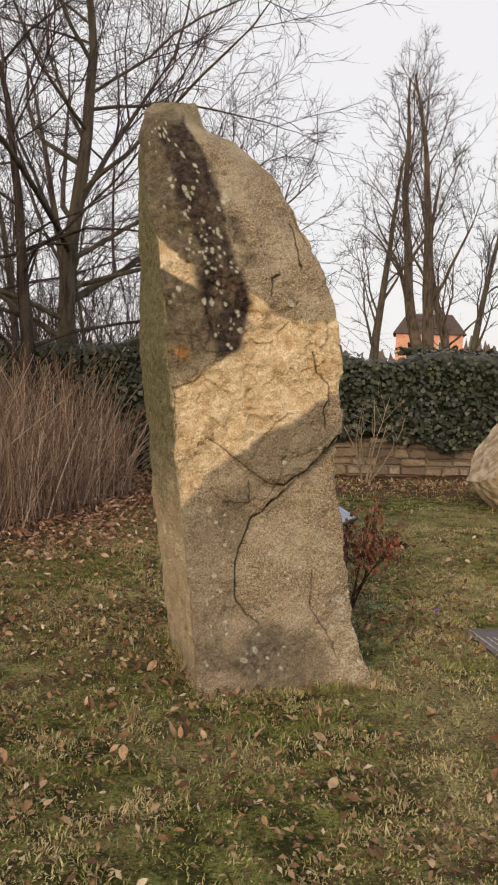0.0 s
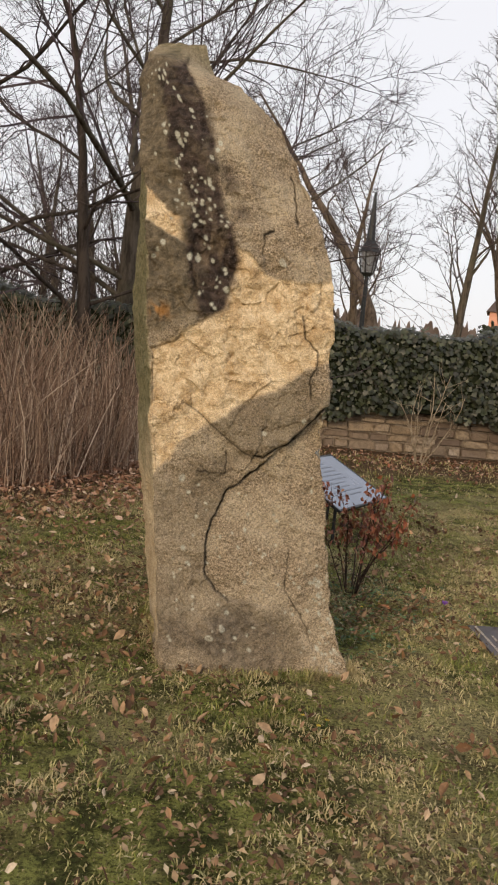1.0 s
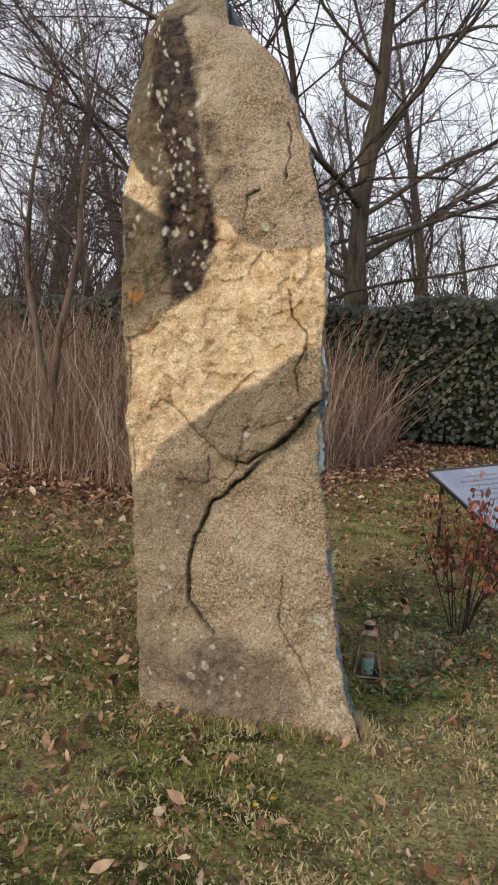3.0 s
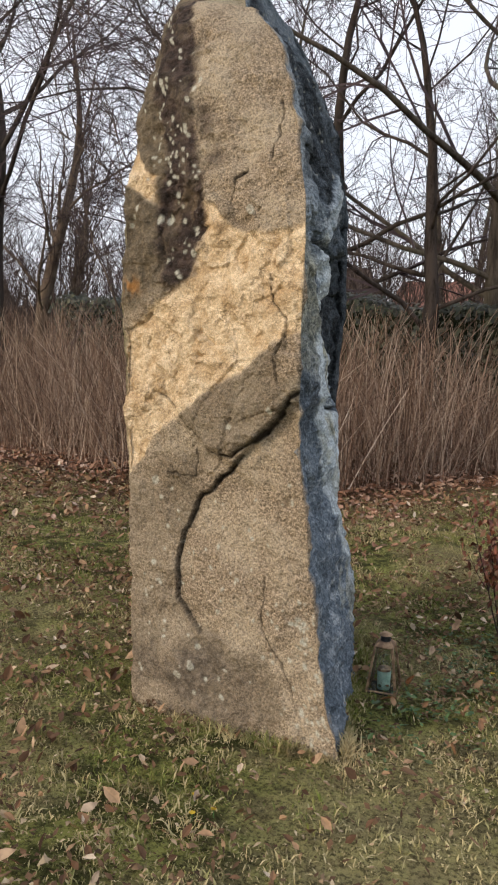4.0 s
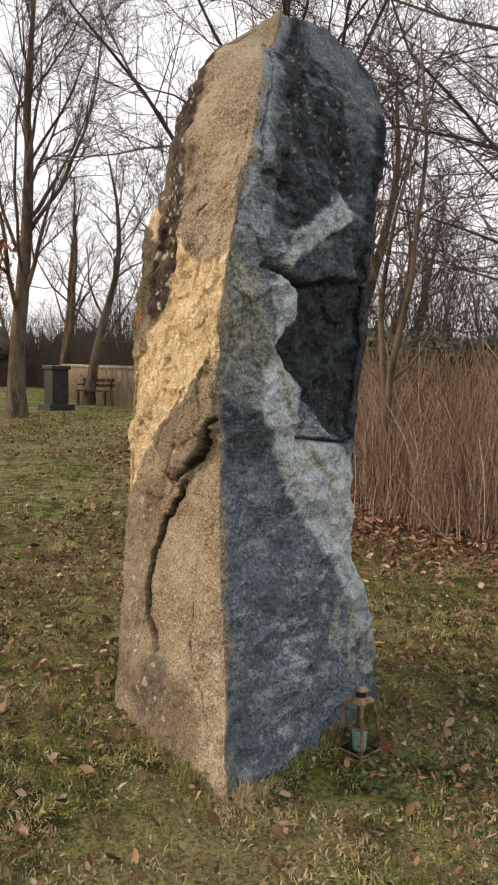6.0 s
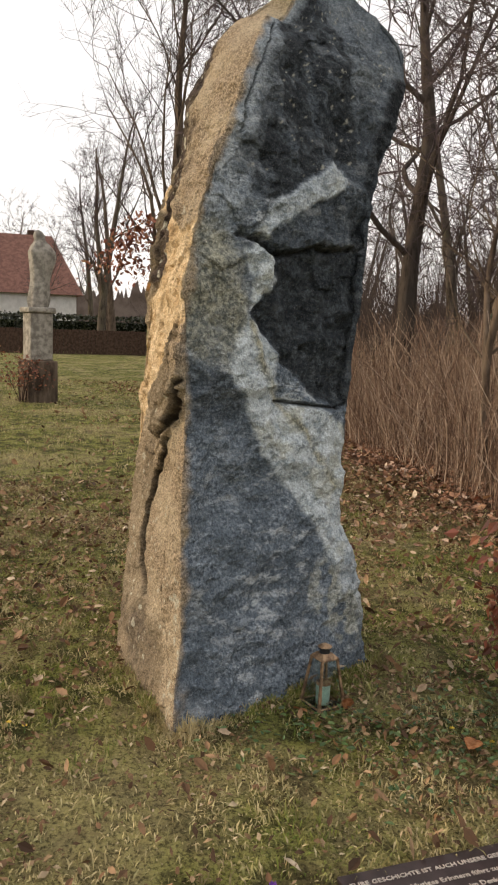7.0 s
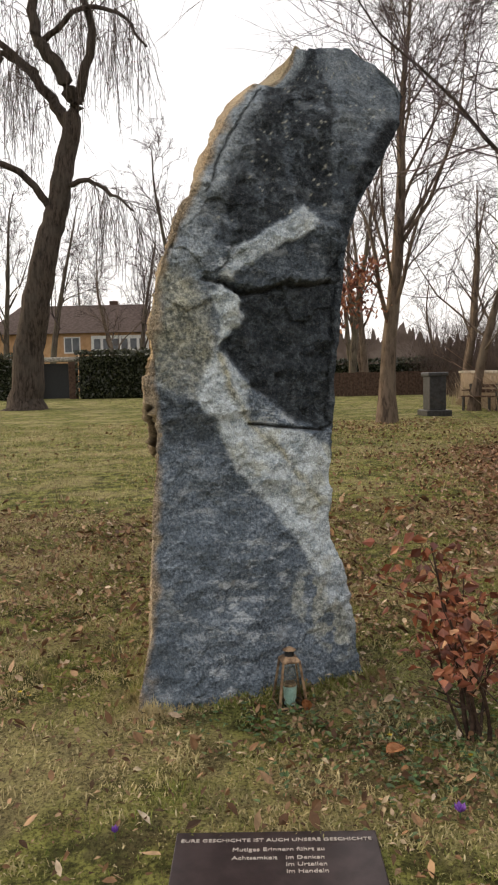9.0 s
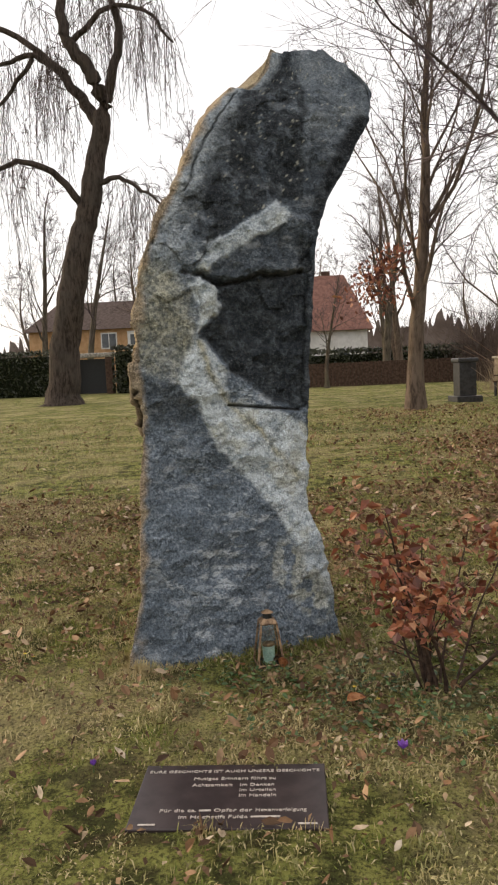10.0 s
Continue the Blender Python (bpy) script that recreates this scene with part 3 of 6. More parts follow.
    marks = {k: np.zeros(z.shape) for k in ("fresh", "drab", "streak", "base_stain", "vein", "sheen", "dark", "side", "moss", "lichen", "orange", "crack_dirt_shade")}
    # broad sunny face
    main = scaled(CRACKS[0][0])
    d0, along = seg_dist(us, vs, main)
    yline = np.interp(f * width, [a for a, _ in main[::-1]], [b for _, b in main[::-1]])
    above = soft(vs - yline, 0.03) * np.exp(-np.maximum(vs - yline, 0) / 0.22) * soft(f * width - 0.30, 0.12)
    out = out + np.where(isA, 0.028 * above, 0)
    out = out + np.where(isA, 0.022 * soft(vs - yline, 0.05) * soft(1.78 - z, 0.14) * soft(f - 0.70, 0.25), 0)
    low = np.minimum(seg_dist(us, vs, scaled(CRACKS[1][0]))[0], d0)
    out = out - np.where(isA, 0.024 * soft(inside(us, vs, scaled(SLAB)), 0.006) * np.exp(-low / 0.16), 0)
    for line, w, deep in CRACKS:
        d, al = seg_dist(us, vs, scaled(line))
        if line is CRACKS[0][0]:
            d, al = seg_dist(f * width + 0.008 * warp[..., 0], z + 0.008 * warp[..., 1], scaled(line))
        ww = w * (0.25 + 1.0 * np.sin(np.clip(al * 0.85 + 0.12, 0, 1) ** 0.6 * np.pi)) * np.clip(1 + 0.6 * jag[..., 0] + 0.4 * warp[..., 0], 0.3, 1.8)
        if len(line) == 8 and line[0][0] > 1:
            thin = 1 - 0.68 * soft(al - 0.52, 0.1)
            ww, deep = ww * thin, deep * thin
        ww, deep = np.maximum(ww * 0.62, 0.0022), deep * 0.8
        cut = np.exp(-(d / ww) ** 2)
        out = out - np.where(isA, deep * cut, 0)
        # the carved crack's soil and inner shade, as a painted mask
        marks["crack_dirt_shade"] = np.maximum(marks["crack_dirt_shade"], np.where(isA, soft(ww * 1.0 - d, 0.005), 0))
    for a, b in HOLES:
        d = np.hypot(us - a * width, vs - b)
        out = out - np.where(isA, 0.02 * np.exp(-(d / 0.014) ** 2), 0)
    pale = np.maximum(area(PALE, 0.011), area(PALE_STRIP, 0.009))
    out = out - np.where(isA, 0.010 * pale, 0)
    marks["fresh"] = np.where(isA, pale, 0)
    streak = area(STREAK, 0.024) * np.clip(1.0 + 0.4 * fbm(p * np.array((1, 1, 0.15)), 22, 3, 71), 0.3, 1)
    rust = area([(0.50, 2.22), (0.58, 2.28), (0.60, 2.02), (0.50, 1.98)], 0.05) * np.clip(0.5 + 0.8 * fbm(p, 16, 3, 73), 0, 0.75)
    marks["streak"] = np.where(isA, np.maximum(streak, rust), 0)
    marks["drab"] = np.where(isA, area(DRAB, 0.06) * (1 - area(PALE_STRIP, 0.012) * soft(0.20 - f, 0.03)), 0)
    marks["drab"] = np.maximum(marks["drab"], np.where(isA, area(BULGE, 0.02) * 0.55, 0))
    # the unlit lower front, darkened through the drab colour
    marks["drab"] = np.maximum(marks["drab"], np.where(isA, area(LOW_UNLIT, 0.03) * np.clip(0.42 + 0.3 * fbm(p, 7, 3, 78), 0, 0.7), 0))
    marks["base_stain"] = np.where(isA, area(BASE_STAIN, 0.06) * np.clip(0.62 + 0.5 * fbm(p, 9, 3, 79), 0, 1), 0)
    marks["orange"] = np.where(isA, np.exp(-(np.hypot(us - 0.06, (vs - 1.56) * 1.5) / 0.045) ** 2) * soft(fbm(p, 30, 3, 77), 0.3) * 0.8, 0)
    # lichens: round pale crusts
    rng = np.random.default_rng(8)
    spots = [(a * width, b, rng.uniform(0.009, 0.016)) for a, b in SPOTS]
    for _ in range(46):
        spots.append((rng.normal(0.32, 0.075) * width, rng.uniform(1.93, 2.2), rng.uniform(0.004, 0.010)))
    for _ in range(38):
        spots.append((rng.normal(0.30, 0.10) * width, rng.uniform(2.2, 2.72), rng.uniform(0.004, 0.013)))
    for _ in range(16):
        spots.append((rng.uniform(0.25, 0.45) * width, rng.uniform(1.55, 1.95), rng.uniform(0.004, 0.010)))
    for _ in range(70):
        spots.append((rng.uniform(0.04, 0.98) * width, rng.uniform(0.05, 0.9), rng.uniform(0.003, 0.008)))
    for _ in range(60):
        spots.append((rng.normal(0.93, 0.05) * width, rng.uniform(0.0, 0.5), rng.uniform(0.004, 0.009)))
    for a, b, r in spots:
        near = slice(max(int((b - 0.07 + 0.12) / 2.9 * rows), 0), int((b + 0.07 + 0.12) / 2.74 * rows) + 2), slice(0, counts[0])
        d = np.hypot(us[near] - a, (vs[near] - b) * rng.uniform(0.8, 1.2)) + 0.003 * jag[near][..., 1]
        hit = soft(r - d, 0.004) * (1 if r < 0.014 else (0.55 + 0.45 * soft(d - r * 0.55, 0.006)))
        marks["lichen"][near] = np.maximum(marks["lichen"][near], hit * 0.9)
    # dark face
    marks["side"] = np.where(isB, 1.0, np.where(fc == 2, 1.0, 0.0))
    brim = soft(f - 0.03 - 0.035 * fbm(p, 9, 3, 81), 0.025)
    marks["side"] = np.where(isB, brim, marks["side"])
    band = np.maximum(area(UPPER_BAND, 0.012) * 0.8, area(VEIN, 0.014))
    shoulder = soft(v - 1.66, 0.12) * soft(0.20 - f + 0.10 * fbm(p, 6, 3, 82) + 0.12 * (2.3 - v), 0.14) * 0.26
    crest = soft(v - 2.28 + 0.25 * fbm(p, 5, 3, 85), 0.12) * soft(f - 0.47, 0.12) * np.clip(0.55 + 0.5 * fbm(p, 14, 3, 86), 0, 0.8)
    mottle = area(MOTTLE, 0.03) * soft(fbm(p, 22, 3, 87), 0.25) * 0.8
    marks["vein"] = np.where(isB, np.maximum.reduce([band * 0.9, shoulder, crest * 0.38, mottle]), 0)
    marks["vein"] = marks["vein"] * (0.55 + 0.45 * soft(v - 0.42 + 0.15 * fbm(p, 6, 3, 83), 0.15))
    green = area(GREENISH, 0.035) * np.clip(0.75 + 0.5 * fbm(p, 8, 3, 88), 0.2, 1)
    seam = seg_dist(us, vs, scaled(SEAM))[0]
    seam_band = np.exp(-(seam / 0.017) ** 2) * np.clip(0.8 + 0.6 * fbm(p, 18, 2, 89), 0.2, 1)
    marks["sheen"] = np.where(isB, np.maximum.reduce([green * 0.85, seam_band * 0.9, mottle * 0.5, 0.35 * shoulder]), 0)
    patch = area(PATCH, 0.010)
    marks["vein"] = np.maximum(marks["vein"], np.where(isB, patch * 0.95, 0))
    marks["sheen"] = marks["sheen"] * (1 - 0.85 * patch)
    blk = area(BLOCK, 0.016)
    st = np.zeros(z.shape)
    grain = np.clip(1.0 + 0.6 * fbm(p * np.array((1, 1, 0.1)), 24, 3, 91), 0.5, 1)
    for poly in SIDE_STREAKS:
        st = np.maximum(st, area(poly, 0.03) * grain)
    drips = soft(v - 1.8, 0.3) * soft(fbm(p * np.array((1, 1, 0.07)), 17, 3, 97) - 0.12, 0.25) * soft(f - 0.12, 0.1) * soft(2.62 - v, 0.3)
    st = np.maximum(st, 0.8 * drips)
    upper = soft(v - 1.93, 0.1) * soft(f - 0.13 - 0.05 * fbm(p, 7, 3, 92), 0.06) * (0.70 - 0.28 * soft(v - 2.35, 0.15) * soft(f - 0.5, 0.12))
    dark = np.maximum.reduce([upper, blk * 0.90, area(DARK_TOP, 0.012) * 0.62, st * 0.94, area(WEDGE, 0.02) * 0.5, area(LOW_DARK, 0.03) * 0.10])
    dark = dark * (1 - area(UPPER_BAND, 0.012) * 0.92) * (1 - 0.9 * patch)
    # shade below the overhanging right edge, painted into the dark mark
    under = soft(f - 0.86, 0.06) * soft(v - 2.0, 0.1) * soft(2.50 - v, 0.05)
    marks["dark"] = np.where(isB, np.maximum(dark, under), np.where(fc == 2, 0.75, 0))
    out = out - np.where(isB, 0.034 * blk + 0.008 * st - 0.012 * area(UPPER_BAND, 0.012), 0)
    for line, w, deep in ((GROOVE, 0.006, 0.03), (LEDGE, 0.011, 0.04), (LEDGE_SIDE, 0.007, 0.012), (CREASE, 0.006, 0.02)):
        d, al = seg_dist(us, vs, scaled(line))
        if line is GROOVE:
            d, al = seg_dist(f * width, z, scaled(line))
        out = out - np.where(isB, deep * np.exp(-(d / w) ** 2), 0)
        # shade inside groove, ledge and crease is painted along the carved lines
        marks["crack_dirt_shade"] = np.maximum(marks["crack_dirt_shade"], np.where(isB, np.exp(-(d / (w * 0.8)) ** 2) * (0.95 if line is GROOVE else 0.55 if line is LEDGE else 0.5 if line is CREASE else 0.12), 0))
    out = out + np.where(isB, 0.02 * area(VEIN, 0.06) * soft(1.3 - v, 0.2), 0)
    for _ in range(110):
        a, b, r = np.clip(rng.choice((0.28, 0.45, 0.62, 0.8)) + rng.normal(0, 0.08), 0.1, 1) * width, rng.uniform(1.95, 2.8), rng.uniform(0.002, 0.007)
        near = slice(int((b - 0.05 + 0.12) / 2.9 * rows), int((b + 0.05 + 0.12) / 2.6 * rows) + 2), slice(counts[0], counts[0] + counts[1])
        d = np.hypot(us[near] - a, vs[near] - b)
        marks["lichen"][near] = np.maximum(marks["lichen"][near], soft(r - d, 0.004) * 0.6)
    marks["moss"] = np.where(fc == 3, 0.85 - 0.75 * soft(0.95 - v + 0.15 * fbm(p, 5, 3, 84), 0.25), 0.0)
    marks["fresh"] = np.where(fc == 3, 0.55 * soft(1.0 - v, 0.3) * soft(v - 0.12, 0.1), marks["fresh"])
    marks["moss"] = np.maximum(marks["moss"], capmask * 0.5 * (fc != 1))
    # push along the outward direction in plan and, on the cap, upwards
    tang = np.roll(xy, -1, 1) - np.roll(xy, 1, 1)
    nrm = np.stack([tang[..., 1], -tang[..., 0]], -1)
    nrm /= np.linalg.norm(nrm, axis=-1, keepdims=True) + 1e-9
    for _ in range(4):
        nrm = (np.roll(nrm, 1, 1) + nrm + np.roll(nrm, -1, 1)) / 3
    p[..., :2] += nrm * (out * (1 - capmask))[..., None]
    p[..., 2] += out * capmask * 0.8
    p[-1] = p[-1].mean(0)
    nr, nc = z.shape
    idx = np.arange(nr * nc).reshape(nr, nc)
    nxt = np.roll(idx, -1, 1)
    quads = np.stack([idx[:-1], nxt[:-1], nxt[1:], idx[1:]], -1).reshape(-1, 4)
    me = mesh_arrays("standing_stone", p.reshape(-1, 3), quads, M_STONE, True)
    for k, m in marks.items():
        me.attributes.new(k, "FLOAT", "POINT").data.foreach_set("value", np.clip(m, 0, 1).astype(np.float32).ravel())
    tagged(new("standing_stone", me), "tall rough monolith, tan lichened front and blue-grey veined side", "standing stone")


build_stone()


# ---- trees ----
def wander(rng, start, way, length, r0, r1, steps, crook, lift):
    """A limb's centre line and radii."""
    pts, d, p = [np.array(start, float)], np.array(way, float), np.array(start, float)
    for k in range(steps):
        d = d + rng.normal(0, crook, 3) + np.array((0, 0, lift))
        d /= np.linalg.norm(d)
        p = p + d * length / steps
        pts.append(p)
    return np.array(pts), np.linspace(r0, r1, steps + 1), d


def tube_arrays(limbs, sides):
    verts, quads, base = [], [], 0
    ang = np.arange(sides) * 2 * np.pi / sides
    for pts, rad in limbs:
        d = np.gradient(pts, axis=0)
        d /= np.linalg.norm(d, axis=1, keepdims=True) + 1e-9
        ref = np.where(np.abs(d[:, 2:3]) > 0.9, np.array([[1.0, 0, 0]]), np.array([[0, 0, 1.0]]))
        a = np.cross(d, ref)
        a /= np.linalg.norm(a, axis=1, keepdims=True) + 1e-9
        b = np.cross(d, a)
        ring = pts[:, None] + rad[:, None, None] * (a[:, None] * np.cos(ang)[None, :, None] + b[:, None] * np.sin(ang)[None, :, None])
        n = len(pts)
        verts.append(ring.reshape(-1, 3))
        i = base + np.arange(n * sides).reshape(n, sides)
        j = np.roll(i, -1, 1)
        quads.append(np.stack([i[:-1], j[:-1], j[1:], i[1:]], -1).reshape(-1, 4))
        base += n * sides
    return np.concatenate(verts), np.concatenate(quads)


def grow_tree(seed, height, radius, limbs=9, first=0.25, spread=0.9, crook=0.12, lift=0.05, kids=(8, 7, 5), lean=(0, 0), forks=1, twig_r=0.005, reach=0.5):
    """Limb lists of a bare tree: heavy wood, and thin twigs."""
    rng = np.random.default_rng(seed)
    heavy = []

    def side_way(d, tilt):
        r = rng.normal(0, 1, 3)
        r -= d * (r @ d)
        r /= np.linalg.norm(r) + 1e-9
        return d * np.cos(tilt) + r * np.sin(tilt)

    stems = []
    for k in range(forks):
        way = np.array((lean[0], lean[1], 1.0)) + (rng.normal(0, 0.16, 3) * (1, 1, 0) if forks > 1 else 0)
        pts, rad, _ = wander(rng, (rng.normal(0, 0.06) * (forks > 1), rng.normal(0, 0.06) * (forks > 1), -0.1), way / np.linalg.norm(way), height * rng.uniform(0.85, 1.0), radius / forks ** 0.4, radius * 0.10, 16, crook * 0.45, 0.02)
        rad[0] *= 1.45
        rad[1] *= 1.12
        heavy.append((pts, rad))
        stems.append((pts, rad))
    lp, lr, ln = [], [], []
    for pts, rad in stems:
        for k in range(limbs):
            f = first + (0.97 - first) * (k + rng.uniform(0, 0.8)) / limbs
            i = min(int(f * 16), 15)
            w = f * 16 - i
            start = pts[i] * (1 - w) + pts[i + 1] * w
            r = (rad[i] * (1 - w) + rad[i + 1] * w) * rng.uniform(0.26, 0.45)
            d = pts[i + 1] - pts[i]
            d /= np.linalg.norm(d)
            long = height * reach * (1.1 - 0.75 * f) * rng.uniform(0.7, 1.2)
            a, b, _ = wander(rng, start, side_way(d, spread * rng.uniform(0.75, 1.15)), long, r, r * 0.2, 8, crook, lift)
            heavy.append((a, b))
            lp.append(a)
            lr.append(b)
            ln.append(long)
    return heavy, twig_levels(rng, np.array(lp), np.array(lr), np.array(ln), kids, crook, lift, twig_r)


def unit(v):
    return v / (np.linalg.norm(v, axis=-1, keepdims=True) + 1e-9)


def twig_levels(rng, pts, rad, ln, kids, crook, lift, twig_r, sag=0.0):
    """Branchlets on branchlets, all of one order at a time: a list of (points, radii) stacks."""
    out = []
    for gen, kid in enumerate(kids):
        who = np.repeat(np.arange(len(pts)), kid)
        m = pts.shape[1] - 1
        f = rng.uniform(0.2, 1.0, len(who)) * m
        i = np.minimum(f.astype(int), m - 1)
        w = (f - i)[:, None]
        a, b = pts[who, i], pts[who, i + 1]
        d = unit(b - a)
        side = rng.normal(0, 1, d.shape)
        side = unit(side - d * (side * d).sum(1, keepdims=True))
        tilt = rng.uniform(0.4, 0.95, len(who))[:, None]
        d = d * np.cos(tilt) + side * np.sin(tilt)
        r = np.maximum(rad[who, i] * rng.uniform(0.35, 0.6, len(who)), twig_r * (1.6, 1.0, 0.7)[gen])
        l2 = np.maximum(ln[who] * rng.uniform(0.28, 0.55, len(who)), 0.22)
        steps = (5, 4, 2)[gen]
        p = a * (1 - w) + b * w
        line = [p]
        for k in range(steps):
            d = unit(d + rng.normal(0, crook * 1.25, d.shape) + np.array((0, 0, lift * 0.6 - sag * (gen + 1))))
            p = p + d * (l2 / steps)[:, None]
            line.append(p)
        pts = np.stack(line, 1)
        rad = r[:, None] * np.linspace(1, 0.35, steps + 1)[None]
        ln = l2
        out.append((pts, rad))
    return out


def tube_stack(stacks, sides):
    """Tubes round stacks of equally long centre lines."""
    verts, quads, base = [], [], 0
    ang = np.arange(sides) * 2 * np.pi / sides
    for pts, rad in stacks:
        d = unit(np.gradient(pts, axis=1))
        ref = np.where(np.abs(d[..., 2:3]) > 0.9, np.array([1.0, 0, 0]), np.array([0, 0, 1.0]))
        a = unit(np.cross(d, ref))
        b = np.cross(d, a)
        ring = pts[:, :, None] + rad[:, :, None, None] * (a[:, :, None] * np.cos(ang)[:, None] + b[:, :, None] * np.sin(ang)[:, None])
        n, m = pts.shape[:2]
        verts.append(ring.reshape(-1, 3))
        i = base + np.arange(n * m * sides).reshape(n, m, sides)
        j = np.roll(i, -1, 2)
        quads.append(np.stack([i[:, :-1], j[:, :-1], j[:, 1:], i[:, 1:]], -1).reshape(-1, 4))
        base += n * m * sides
    return np.concatenate(verts), np.concatenate(quads)


def tree_thing(label, bark, twig, m, group="", **k):
    heavy, thin = grow_tree(**k)
    ob = thing("tree", label, "tree", m, group)
    v, q = tube_arrays(heavy, 6)
    child("trunk", mesh_arrays("trunk", v, q, bark, True), ob)
    v, q = tube_stack(thin, 3)
    child("crown", mesh_arrays("crown", v, q, twig, False), ob)
    return ob


def at(x, y, turn=0, s=1.0):
    return Matrix.LocRotScale((x, y, 0), Euler((0, 0, radians(turn))), (s, s, s))


TREES = "bare trees"
t_multi = tree_thing("bare grey-brown tree behind the dry stems, long spreading limbs", M_BARK, M_TWIGP, at(-0.75, 12.9, 0), TREES, seed=3, height=9.5, radius=0.19, limbs=24, first=0.2, spread=1.1, crook=0.13, lift=0.035, reach=0.66, kids=(10, 7, 4))
t_lean = tree_thing("leaning bare tree with low crooked limbs", M_BARKD, M_TWIGP, at(-1.4, 11.2, 40), TREES, seed=5, height=7.5, radius=0.12, limbs=15, first=0.15, spread=1.0, crook=0.2, lift=0.03, lean=(0.12, -0.05), forks=1, reach=0.7, kids=(8, 6, 4))
t_wide = tree_thing("bare spreading tree with long sweeping limbs", M_BARKD, M_TWIGP, at(-7.0, 9.4, 0), TREES, seed=11, height=10.5, radius=0.19, limbs=19, first=0.22, spread=1.0, crook=0.13, lift=0.05, reach=0.68, kids=(10, 8, 4))
t_fork = tree_thing("small forked bare tree among dry stems", M_BARK2, M_TWIG, at(-2.7, 7.9, 0), TREES, seed=17, height=5.2, radius=0.065, limbs=10, first=0.25, spread=0.85, crook=0.16, lift=0.05, forks=2, reach=0.55, kids=(5, 5, 3))
t_lawn = tree_thing("tall bare lawn tree with a straight grey trunk", M_BARK2, M_TWIG, at(-15.8, 7.6, 0), TREES, seed=23, height=13.5, radius=0.22, limbs=20, first=0.2, spread=0.62, crook=0.10, lift=0.07, reach=0.42, kids=(9, 7, 5), twig_r=0.007)
t_twin = tree_thing("tall bare tree with twin trunks beyond the ivy wall", M_BARK2, M_TWIG, at(13.2, 33.0, 20), TREES, seed=29, height=17, radius=0.42, limbs=10, first=0.3, spread=0.6, crook=0.10, lift=0.07, forks=2, twig_r=0.009, reach=0.36, kids=(7, 5, 3))
t_pollard = tree_thing("bare tree with a lopped crown beyond the ivy wall", M_BARK2, M_TWIG, at(6.2, 27.5, 0), TREES, seed=31, height=12.5, radius=0.30, limbs=7, first=0.5, spread=0.8, crook=0.24, lift=0.03, twig_r=0.009, reach=0.3, kids=(7, 5, 3))
t_wood = tree_thing("slender bare woodland tree", M_BARK, M_TWIGP, at(10.0, 31.0, 0), TREES, seed=37, height=13, radius=0.22, limbs=13, first=0.25, spread=0.6, crook=0.12, lift=0.08, twig_r=0.009, reach=0.36, kids=(7, 5, 3))
t_wood2 = tree_thing("broad bare woodland tree", M_BARK2, M_TWIG, at(-24, 16.5, 0), TREES, seed=41, height=12, radius=0.24, limbs=14, first=0.2, spread=0.8, crook=0.15, lift=0.05, twig_r=0.009, reach=0.45, kids=(7, 5, 3))


